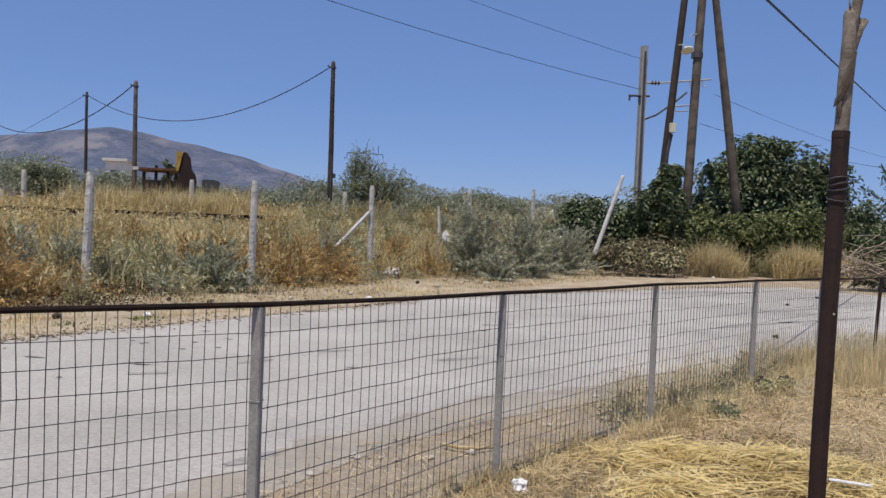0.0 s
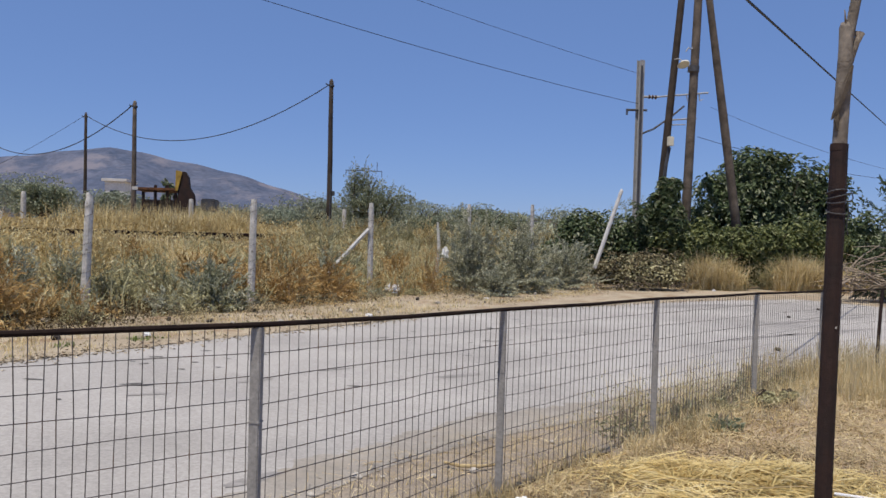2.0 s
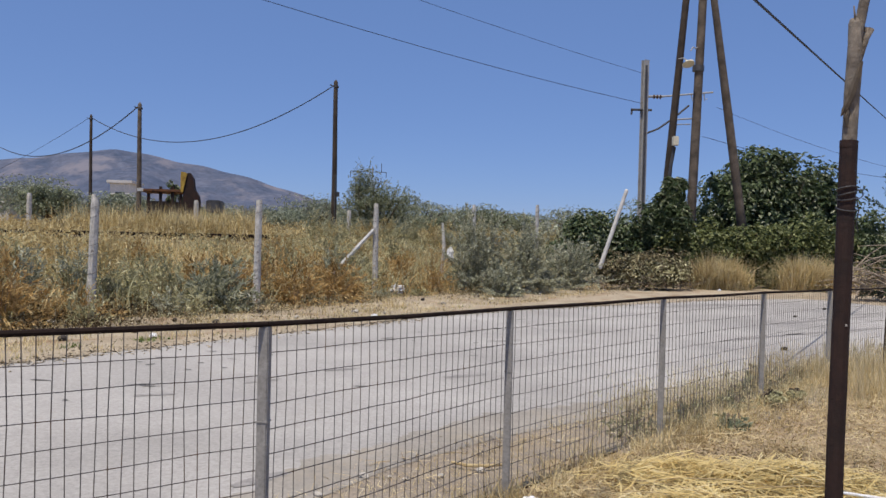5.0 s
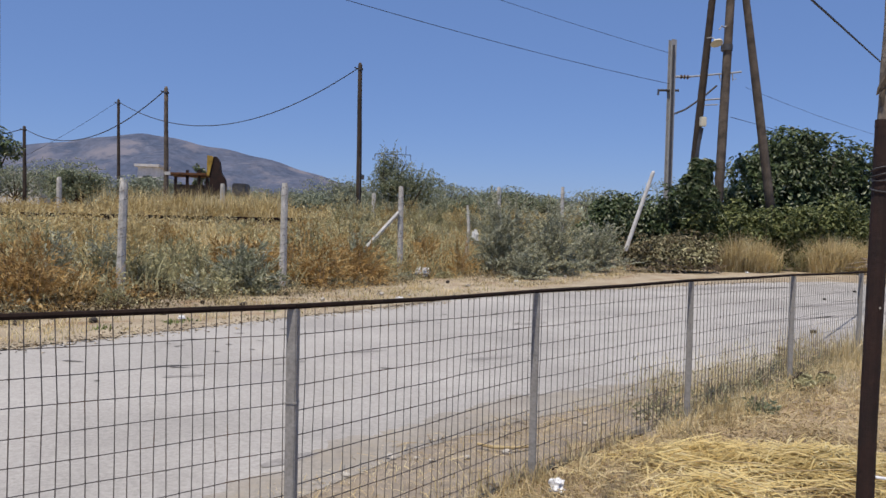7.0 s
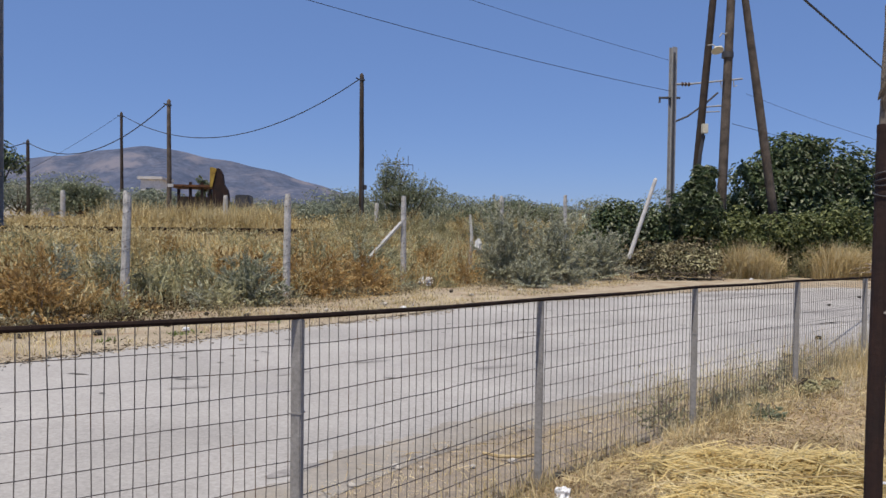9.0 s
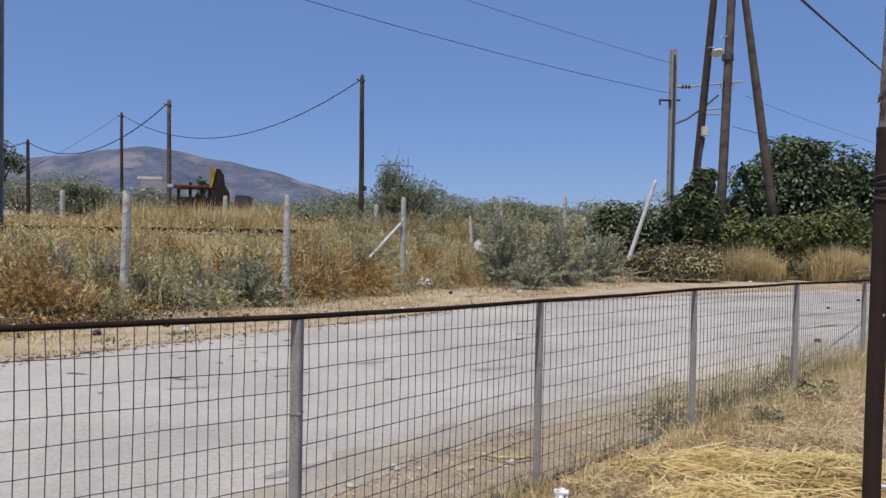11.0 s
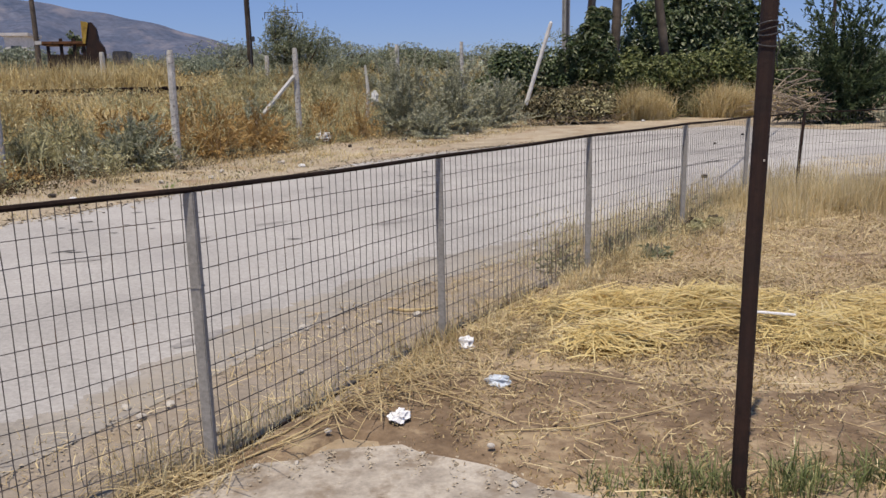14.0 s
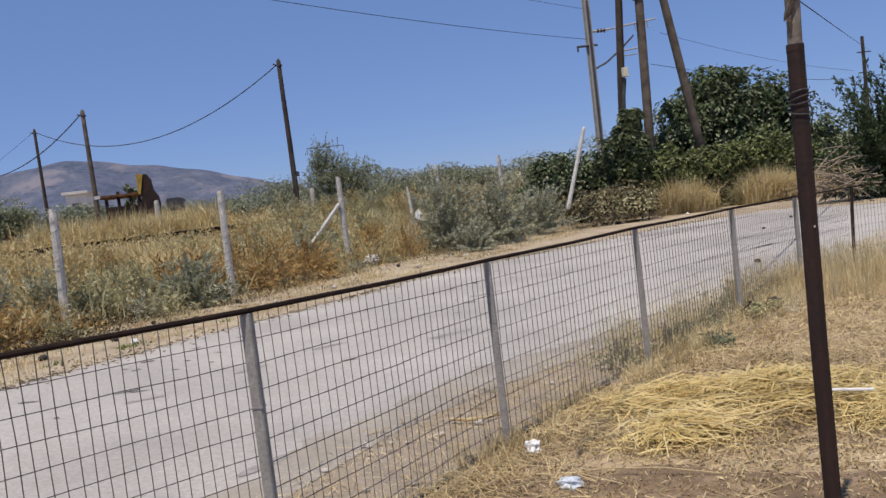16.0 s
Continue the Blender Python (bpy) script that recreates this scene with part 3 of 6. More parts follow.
def patchy(pts, scale, cut, phase=0.0):
    return lump_noise(pts[:, 0] + phase, pts[:, 1] - phase, scale, 1.0) > cut


def tufts(rng, spots, per, spread, h0, h1, width, lean=0.45, tall=None):
    n = len(spots) * per
    base = np.repeat(spots, per, 0) + rng.normal(0, spread, (n, 2))
    hs = np.repeat(rng.uniform(h0, h1, len(spots)), per) * rng.uniform(0.55, 1.1, n)
    if tall is not None:
        hs *= np.repeat(tall, per)
    root = np.column_stack([base, ground_z(base[:, 0], base[:, 1]) - 0.02])
    return blades(root, hs, np.abs(rng.normal(0, lean, n)), rng.uniform(0.6, 1.3, n) * width, rng)


def stuff(name, data, mat, label, category, parent=None):
    return tagged(part(name, data, mat, parent), label, category, kind="stuff")


rng = np.random.default_rng(31)
along_n = lambda p: (p - TRACK_P) @ TRACK_N
across = lambda p: (p - ROAD_A) @ ROAD_N
off_track = lambda p: np.abs(along_n(p)) > 1.5
in_front = lambda p: along_n(p) < -1.7


def westerly(p):
    return (p[:, 0] < -0.4) | (lump_noise(p[:, 0], p[:, 1], 0.9, 1.0) > 0.45)


def low_by_track(p):
    """Grass grows shorter towards the track, most of all along its open western stretch."""
    low = np.clip((-along_n(p) - 1.2) / 6.0, np.where(p[:, 0] < -1.5, 0.22, 0.75), 1.0)
    room = np.clip((1.42 - ground_z(p[:, 0], p[:, 1])) / 0.85, 0.2, 1.0)
    return np.where(p[:, 0] < -1.5, np.minimum(low, room), low)



spots = scatter(rng, 2000, -15, 9, 10, 32, lambda p: bank(p, 5.0) & in_front(p) & patchy(p, 0.55, -0.45) & westerly(p))
tl = low_by_track(spots)
stuff("golden_grass", tufts(rng, spots, 13, 0.20, 0.45, 0.85, 0.021, 0.8, tl), M_GRASS, "tall golden dry grass covering the bank", "dry grass")
spots = scatter(rng, 1500, -15, 9, 10, 32, lambda p: bank(p, 5.2) & in_front(p) & patchy(p, 0.55, -0.35) & westerly(p))
hs = 0.95 * low_by_track(spots)
for band in range(3):
    sel = spots[(hs > 0.32 * band) & (hs <= 0.32 * (band + 1))]
    if len(sel):
        stuff("golden_seed_heads", fluff(rng, sel, 30, 0.24, 0.30 * (band + 1) - 0.1, 0.34 * (band + 1), 0.11, 0.2), M_GRASS, "feathery golden seed heads over the dry grass", "dry grass")
spots = scatter(rng, 1500, -22, 14, 18, 50, lambda p: bank(p, 5) & (along_n(p) > 1.6) & patchy(p, 0.3, -0.8))
stuff("far_golden_grass", tufts(rng, spots, 26, 0.34, 0.4, 0.8, 0.02, 0.7), M_GRASS, "golden dry grass beyond the railway track", "dry grass")
stuff("far_seed_heads", fluff(rng, spots, 30, 0.4, 0.5, 0.95, 0.18, 0.10), M_GRASS, "feathery golden grass beyond the railway track", "dry grass")
spots = scatter(rng, 520, -15, 8, 9, 26, lambda p: bank(p, 3.0, 7.5) & patchy(p, 0.7, 0.05, 3.0))
stuff("orange_weeds", tufts(rng, spots, 15, 0.16, 0.4, 0.85, 0.019, 0.9), M_BROWNGRASS, "orange-brown withered weeds at the foot of the bank", "dry weeds")
stuff("orange_weed_leaves", fluff(rng, spots, 45, 0.24, 0.4, 0.85, 0.085, 0.25, 0.05), M_BROWNGRASS, "curled orange-brown leaves of the withered weeds", "dry weeds")
spots = scatter(rng, 1700, -15, 9, 10, 32, lambda p: bank(p, 3.3) & in_front(p) & (patchy(p, 0.5, -0.05, 7.0) | (p[:, 0] > 0)))
tl = low_by_track(spots)
stuff("olive_weeds", tufts(rng, spots, 10, 0.2, 0.5, 0.95, 0.02, 0.7, tl), M_OLIVEGRASS, "olive-green weeds standing between the dry grass", "weeds")
spots = spots[tl > 0.55]
stuff("olive_weed_leaves", fluff(rng, spots, 34, 0.26, 0.4, 0.85, 0.075, 0.3, 0.1), M_OLIVEGRASS, "small dusty leaves of the olive-green weeds", "weeds")
spots = scatter(rng, 600, -15, 9, 9, 30, lambda p: bank(p, 4.4) & (along_n(p) < -3.5) & patchy(p, 0.8, -0.3, 9.0))
stuff("bleached_stalks", tufts(rng, spots, 9, 0.20, 0.6, 1.15, 0.021, 0.75, low_by_track(spots)), M_PALEGRASS, "bleached seed stalks rising out of the grass", "dry grass")
spots = scatter(rng, 2300, -9, 14, 8, 27, lambda p: (across(p) > 0.2) & (across(p) < 3.9) & patchy(p, 1.2, -0.5, 1.0))
stuff("verge_weeds", tufts(rng, spots, 18, 0.13, 0.05, 0.22, 0.010, 1.0), M_PALEGRASS, "low straw-coloured weeds on the dirt verge", "dry weeds")
spots = scatter(rng, 620, -9, 8, 8, 25, lambda p: (across(p) > 1.9) & (across(p) < 3.9) & patchy(p, 1.1, -0.2, 2.0))
stuff("verge_scrub", fluff(rng, spots, 46, 0.16, 0.12, 0.4, 0.055, 0.35, 0.0), M_DEADLEAF, "withered low scrub between the verge and the bank", "dry weeds")
spots = scatter(rng, 520, -9, 13, 8, 27, lambda p: (across(p) > 0.15) & (across(p) < 3.7) & patchy(p, 0.9, -0.3, 4.0))
stuff("verge_litter", fluff(rng, spots, 22, 0.16, 0.03, 0.12, 0.05, 0.4, 0.0), M_DEADLEAF, "withered leaf litter strewn on the dirt verge", "leaf litter")
spots = np.stack([rng.uniform(-9.5, -3.0, 240), rng.uniform(31.5, 36.5, 240)], -1)
stuff("far_tall_grass", tufts(rng, spots, 28, 0.3, 0.95, 1.6, 0.02, 0.5), M_GRASS, "tall golden grass around the rusty wagon", "dry grass")
spots = scatter(rng, 260, -8, 3, 7, 18, lambda p: (across(p) > 0.2) & (across(p) < 1.8) & patchy(p, 1.6, 0.1, 5.0))
stuff("verge_herbs", tufts(rng, spots, 16, 0.08, 0.04, 0.10, 0.02, 0.9), M_LIMELEAF, "small green herbs at the edge of the road", "weeds")
M_UNDER = island_material("dead_brown_with_weed_shade", [(0.0, (0.035, 0.024, 0.013)), (0.6, (0.10, 0.07, 0.036)), (1.0, (0.21, 0.15, 0.075))], 0.85, 0.05)
# Dead leaves set low; their dark colour stands in for shade among weeds.
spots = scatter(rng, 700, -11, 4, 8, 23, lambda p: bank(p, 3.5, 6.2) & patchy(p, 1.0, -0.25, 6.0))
stuff("undergrowth", fluff(rng, spots, 60, 0.2, 0.12, 0.5, 0.075, 0.3, 0.0, 0.5), M_UNDER, "brown dead undergrowth, coloured dark for shade between the weeds", "dry weeds")
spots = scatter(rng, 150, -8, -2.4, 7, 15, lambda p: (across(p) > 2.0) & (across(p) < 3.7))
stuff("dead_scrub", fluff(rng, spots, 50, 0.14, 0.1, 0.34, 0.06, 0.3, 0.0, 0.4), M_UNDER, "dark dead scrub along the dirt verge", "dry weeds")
spots = np.array([(-2.4, 11.35), (-2.3, 11.3), (-2.15, 11.5), (-1.2, 12.6), (-3.1, 10.6)])
stuff("bright_herbs", tufts(rng, spots, 26, 0.07, 0.06, 0.16, 0.03, 0.9), M_FRESH, "bright yellow-green herbs on the dirt verge", "weeds")
# foot of the hedge
spots = np.stack([np.concatenate([rng.normal(m, w, k) for m, w, k in ((12.3, 0.30, 60), (13.1, 0.18, 22), (15.5, 0.36, 70), (16.8, 0.2, 24), (18.4, 0.3, 26))]), rng.uniform(24.3, 24.9, 202)], -1)
stuff("hedge_grass", tufts(rng, spots, 40, 0.16, 0.4, 1.5, 0.016, 0.7), M_PALEGRASS, "tall golden grass at the foot of the hedge", "dry grass")
stuff("hedge_seed_heads", fluff(rng, spots, 26, 0.2, 0.5, 1.2, 0.13, 0.10), M_GRASS, "feathery golden seed heads at the foot of the hedge", "dry grass")

# stones and rubble along the verge
srng = np.random.default_rng(12)


def stone_mesh(name, seed, mat, flat=0.6):
    bm = bmesh.new()
    bmesh.ops.create_icosphere(bm, subdivisions=2, radius=1.0)
    r = np.random.default_rng(seed)
    k = r.normal(0, 1, (5, 3))
    for v in bm.verts:
        c = np.array(v.co)
        f = 1 + 0.13 * sum(math.sin(2.2 * float(c @ q) + i) for i, q in enumerate(k))
        v.co = Vector((c[0] * f, c[1] * f * 0.8, c[2] * f * flat))
    me = bpy.data.meshes.new(name)
    bm.to_mesh(me)
    bm.free()
    me.materials.append(mat)
    return me


stones = [stone_mesh("stone", i, M_STONE) for i in range(4)]
dark_stones = [stone_mesh("stone", 10 + i, M_DARKSTONE) for i in range(2)]
for i in range(46):
    d = srng.uniform(0, 26)
    p = ROAD_A + np.array([0.681, 0.731]) * (d - 2) + ROAD_N * srng.uniform(0.6, 3.2)
    size = srng.uniform(0.02, 0.06) * (1.7 if i % 9 == 0 else 1)
    pale = i % 3 > 0
    ob = new("stone", (stones if pale else dark_stones)[i % (4 if pale else 2)])
    ob.location, ob.scale, ob.rotation_euler = (p[0], p[1], max(0.115, float(ground_z(*p))) + size * 0.35), (size, size, size), (0, 0, srng.uniform(0, 6))
    tagged(ob, "small pale stone lying on the dirt verge" if pale else "small dark clod lying on the dirt verge", "stone", "stones on the verge")
for x, y, s in ((6.45, 10.72, 0.045), (9.6, 15.6, 0.035), (11.5, 17.5, 0.04)):
    ob = new("clod", dark_stones[0])
    ob.location, ob.scale = (x, y, 0.098 + s * 0.4), (s, s, s)
    tagged(ob, "black lump lying on the pale road", "lump", "lumps on the road")


for i in range(12):
    d = 2.4 + 0.62 * i + srng.uniform(-0.2, 0.2)
    p = ROAD_A + np.array([0.681, 0.731]) * (d - 3.4) + ROAD_N * srng.uniform(1.2, 2.3)
    size = srng.uniform(0.03, 0.065)
    ob = new("clod", dark_stones[i % 2])
    ob.location, ob.scale, ob.rotation_euler = (p[0], p[1], max(0.1, float(ground_z(*p))) + size * 0.4), (size, size * 0.8, size), (0, 0, srng.uniform(0, 6))
    tagged(ob, "dark clod of earth on the dirt verge", "clod", "clods on the verge")


# ---- concrete posts ----
def concrete_post(at, height, width=0.145, lean=(0, 0), label="pitted grey concrete fence post with a rounded top", mat=M_CONC):
    bm = bmesh.new()
    n = 10
    r = np.random.default_rng(int(abs(at[0]) * 100))
    rings_ = []
    for i in range(n + 1):
        q = i / n
        w = width / 2 * (1.0 - 0.14 * q)
        if i == n:
            w *= 0.78
        z = height * min(q * 1.03, 1.0) if i < n else height
        ring = []
        for k in range(8):
            a = math.pi / 4 * k + math.pi / 8
            ring.append(bm.verts.new((1.12 * w * math.cos(a) * (1 + r.normal(0, 0.025)), w * 0.95 * math.sin(a) * (1 + r.normal(0, 0.025)), z if i < n else z + 0.0)))
        rings_.append(ring)
    for a, b in zip(rings_, rings_[1:]):
        for k in range(8):
            bm.faces.new((a[k], a[(k + 1) % 8], b[(k + 1) % 8], b[k]))
    bm.faces.new(rings_[-1])
    ob = part("fence_post", bm, mat)
    ob.location = at
    ob.rotation_euler = (radians(lean[0]), radians(lean[1]), 0.72)
    if width < 0.16:
        # Thin dark rings added in place of the post's dark slanting dents.
        for z in np.arange(0.62, height - 0.05, 0.16) + r.normal(0, 0.03):
            if r.uniform() < 0.3:
                continue
            w = width / 2 * (1.0 - 0.14 * z / height) + 0.004
            turn = [(1.1 * w * math.cos(q), w * math.sin(q), z + 0.028 * math.cos(q + 0.6) + r.normal(0, 0.006)) for q in np.linspace(0, 2 * math.pi, 11)]
            part("dent_ring", tube(turn, 0.0032, 4, False), M_WIRE, ob, "dark ring added for the dark slanting dents")
    return tagged(ob, label, "post", "concrete posts along the bank")


for x, y, top, lx, ly in ((-6.2, 11.7, 1.95, 0, 0.5), (-3.9, 14.48, 2.10, 0, 1.5), (-1.32, 16.38, 2.20, 0, 0.6), (1.21, 19.82, 2.33, 0, -0.5), (4.2, 23.1, 2.50, 0, 0), (6.85, 26.1, 2.68, 0, 0)):
    z = float(ground_z(x, y)) - 0.05
    concrete_post((x, y, z), top - z, lean=(lx, ly))
for x, y, top in ((-11.5, 34, 2.85), (-5.17, 34, 2.76), (-9.2, 34.4, 2.9), (1.0, 36, 2.6)):
    z = float(ground_z(x, y)) - 0.05
    concrete_post((x, y, z), top - z, 0.2, label="weathered concrete post beyond the railway track")
# leaning white post and brace
v0, v1 = Vector((7.95, 23.0, 0.75)), Vector((8.72, 23.0, 3.09))
part_ob = part("leaning_post", tube([v0, v0.lerp(v1, 0.5), v1.lerp(v0, 0.02), v1], [0.062, 0.06, 0.056, 0.03], 8), M_WHITE)
tagged(part_ob, "white concrete post leaning over beside the bushes", "post")
v0, v1 = Vector((0.17, 19.55, 0.6)), Vector((1.14, 19.72, 1.69))
tagged(part("brace", tube([v0, v0.lerp(v1, 0.5), v1], [0.05, 0.05, 0.045], 6), M_WHITE), "pale concrete brace propped against a fence post", "brace")
tagged(part("broken_post", tube([(3.2, 22.4, 0.5), (3.25, 22.4, 1.3), (3.2, 22.45, 1.95)], [0.05, 0.05, 0.03], 7), M_CONC), "thin broken post among the weeds", "post")


# ---- yard fence ----
FENCE = [(-3.58, 1.06), (-1.90, 2.14), (-0.225, 3.225), (1.06, 4.60), (2.575, 5.96), (4.145, 7.27), (5.70, 8.58), (7.05, 9.45), (8.75, 9.75), (11.2, 9.7)]
FTOP = [1.32, 1.285, 1.235, 1.184, 1.16, 1.13, 1.09, 1.07, 1.06, 1.05]
FFOOT = [0.10, 0.10, 0.11, 0.10, 0.10, 0.10, 0.10, 0.10, 0.10, 0.10]
fence = thing("wire_fence", (FENCE[2][0], FENCE[2][1], 0.08), "grey steel-post fence with rectangular wire mesh and a dark top rail", "fence")
FO = Vector(fence.location)
for i, ((x, y), top) in enumerate(zip(FENCE, FTOP)):
    ang = -0.3
    if i < 7:
        body = joined(moved(box(-0.021, 0.021, -0.021, 0.021, 0.0, top - 0.07, 0.004), Matrix.Identity(4)), box(-0.0235, 0.0235, -0.0235, 0.0235, (top - 0.1) * 0.70, (top - 0.1) * 0.70 + 0.006))
        p = part("post", body, M_GREY, fence)
        p.location = Vector((x, y, 0.06)) - FO
        p.rotation_euler = (0, 0, ang)
    else:
        p = part("post", tube([(0, 0, 0), (0.02, 0, 0.55), (0.05, 0.0, top - 0.06)], 0.022, 6), M_RUST, fence, "thin rusty fence stake")
        p.location = Vector((x, y, 0.06)) - FO
wrng = np.random.default_rng(14)
for i in range(len(FENCE) - 1):
    a = Vector((*FENCE[i], FTOP[i])) - FO
    b = Vector((*FENCE[i + 1], FTOP[i + 1])) - FO
    d = (b - a)
    flat = Vector((d.x, d.y, 0)).normalized()
    side = Vector((flat.y, -flat.x, 0)) * 0.026
    mid = a.lerp(b, 0.5) + Vector((0, 0, -0.006))
    thick = 0.0112 if i < 6 else 0.009
    part("top_rail", tube([a + side * 0.4, mid + side * 0.4, b + side * 0.4], thick, 8, True), M_RAIL, fence, "dark rusty top rail")
    n = max(8, round(d.length / (0.0478 if i < 2 else 0.0595 if i == 2 else 0.062)))
    wires = []
    foot_a, foot_b = FFOOT[i] - FO.z, FFOOT[i + 1] - FO.z
    bulge = lambda q, w: -side * (0.95 + 0.25 * math.sin(7 * q + i) * math.sin(3.14 * w))
    for k in range(n + 1):
        q = (k + 0.5) / (n + 1)
        t_ = a.lerp(b, q)
        pts = []
        for w in (0, 0.25, 0.5, 0.75, 1.0):
            foot = foot_a + (foot_b - foot_a) * q
            z = t_.z - 0.01 + (foot - t_.z) * w
            jit = wrng.normal(0, 0.0035)
            pts.append(Vector((t_.x, t_.y, z)) + bulge(q, w) + flat * jit)
        wires.append(tube(pts, 0.0022 if i < 5 else 0.0016, 4, False))
    gap = 0.094 if i < 2 else 0.0995
    tall = (a.z + b.z - foot_a - foot_b) / 2
    rows_n = int((tall - 0.105) / gap) + 2
    for r_ in range(1, rows_n + 1):
        w = 1.0 if r_ == rows_n else (0.105 + gap * (r_ - 1)) / tall
        pts = []
        for k in range(9):
            q = k / 8
            t_ = a.lerp(b, q)
            foot = foot_a + (foot_b - foot_a) * q
            pts.append(Vector((t_.x, t_.y, t_.z - 0.01 + (foot - t_.z) * w + wrng.normal(0, 0.0022))) + bulge(q, w) * 1.08)
        if r_ < rows_n:
            wires.append(tube(pts, 0.0021 if i < 5 else 0.0016, 4, False))
        elif i < 4:
            part("bottom_wire", tube(pts, 0.0065, 6, False), M_RAIL, fence, "thick dark bottom wire")
    part("mesh_panel", joined(*wires), M_WIRE, fence, "rectangular wire mesh panel")


# ---- makeshift pole: rusty steel post with a branch lashed on ----
BX, BY = 1.675, 2.47
pole = thing("makeshift_pole", (BX, BY, 0.05), "dark rusty steel post extended with a bare forked branch", "pole")
part("steel_post", joined(tube([(0.0, 0, 0), (0.0, 0.0, 0.9), (0.012, 0.0, 1.885)], [0.028, 0.028, 0.028], 12), tube([(0.011, 0, 1.865), (0.012, 0, 1.888)], 0.0285, 12)), M_RUST, pole, smooth=False)
part("branch", joined(
    tube([(0.005, 0, 1.5), (0.012, 0, 1.86), (0.015, 0, 1.95), (0.018, 0.002, 2.04), (0.021, 0, 2.12), (0.022, 0, 2.2), (0.018, 0, 2.27), (0.017, 0, 2.287)], [0.022, 0.0235, 0.023, 0.0245, 0.0245, 0.022, 0.019, 0.013], 10),
    tube([(0.022, 0, 2.18), (0.034, 0, 2.26), (0.052, 0.0, 2.36), (0.072, 0.005, 2.5), (0.10, 0.01, 2.7)], [0.018, 0.0165, 0.0165, 0.014, 0.012], 9),
    tube([(0.026, 0, 2.12), (0.046, 0.0, 2.185), (0.060, 0, 2.225), (0.074, 0, 2.256)], [0.013, 0.0115, 0.011, 0.0135], 8),
    tube([(0.056, 0, 2.215), (0.058, 0, 2.24), (0.057, 0, 2.262)], [0.006, 0.005, 0.004], 6),
    tube([(0.012, -0.01, 2.28), (0.008, -0.012, 2.30), (0.005, -0.012, 2.325)], [0.004, 0.003, 0.002], 5)), M_BARK, pole, "bare grey-brown branch with a sawn fork", smooth=True)
part("bark_strip", joined(tube([(0.022, -0.038, 2.14), (0.012, -0.033, 2.09), (-0.003, -0.024, 2.03), (-0.017, -0.014, 1.985), (-0.025, -0.008, 1.965)], [0.005, 0.0105, 0.011, 0.009, 0.002], 5), tube([(-0.008, -0.018, 1.985), (-0.012, -0.015, 1.96), (-0.009, -0.016, 1.93)], [0.005, 0.008, 0.003], 5)), M_TRUNK, pole, "dark peeling strip of bark")
wrap = []
for k, z in enumerate((1.665, 1.70, 1.715, 1.73)):
    pts = [(0.031 * math.cos(a) + 0.009, 0.031 * math.sin(a), z + 0.008 * math.sin(a + k)) for a in np.linspace(0, 2 * math.pi, 15)]
    wrap.append(tube(pts, 0.0022, 5, False))
wrap.append(tube([(0.037, -0.01, 1.725), (0.055, -0.012, 1.73), (0.062, -0.01, 1.71), (0.05, -0.01, 1.70), (0.037, 0, 1.705)], 0.0025, 5))
wrap.append(tube([(0.037, -0.01, 1.705), (0.047, -0.012, 1.66), (0.04, -0.01, 1.62), (0.047, -0.01, 1.59)], 0.002, 5))
part("wire_wrap", joined(*wrap), M_DARKSTEEL, pole, "twisted binding wire")
part("bolt", box(0.002, 0.007, -0.030, -0.026, 1.282, 1.289), M_STONE, pole, "pale rust spot")


# ---- wooden utility poles and their cable ----
def utility_pole(x, y, top, r, label, base=None, mat=M_TAR, lean=0.0):
    z = float(ground_z(x, y)) if base is None else base
    ob = thing("utility_pole", (x, y, z), label, "utility pole", "wooden utility poles")
    h = top - z
    pts = [(lean * q + 0.02 * math.sin(5 * q), 0, h * q) for q in (0, 0.25, 0.5, 0.75, 0.985, 1)]
    part("shaft", tube(pts, [r * 1.15, r * 1.08, r, r * 0.92, r * 0.85, r * 0.4], 10), mat, ob, smooth=True)
    part("clamp", joined(tube([(lean, 0, h - 0.34), (lean, 0, h - 0.26)], r * 1.05, 10), tube([(lean - r, 0, h - 0.3), (lean - r - 0.16, -0.05, h - 0.22)], 0.03, 6)), M_DARKSTEEL, ob, "dark cable clamp")
    return ob


PA, PB, PC, PD = (0.33, 38, 8.6), (-9.15, 42, 7.75), (-14.95, 55, 8.75), (-22.6, 60, 7.3)
a_ = utility_pole(PA[0], PA[1], PA[2], 0.115, "tarred wooden utility pole standing beside an olive tree")
part("service_bracket", joined(box(0.1, 0.26, -0.1, 0.1, 2.1, 2.32, 0.02), tube([(0.05, -0.14, 0.4), (0.06, -0.14, 3.1)], 0.03, 6)), M_DARKSTEEL, a_, "dark cable bracket")
utility_pole(PB[0], PB[1], PB[2], 0.11, "brown wooden utility pole in the dry grass", mat=M_POLE)
utility_pole(PC[0], PC[1], PC[2], 0.10, "slim dark wooden utility pole in the dry grass")
utility_pole(PD[0], PD[1], PD[2], 0.125, "short dark wooden utility pole near the white house")


def cable(a, b, sag, r, label, mat=M_CABLE, name="power_cable", n=28):
    ob = part(name, tube(sagging(a, b, sag, n), r, 5), mat)
    return tagged(ob, label, "cable", "overhead cables")


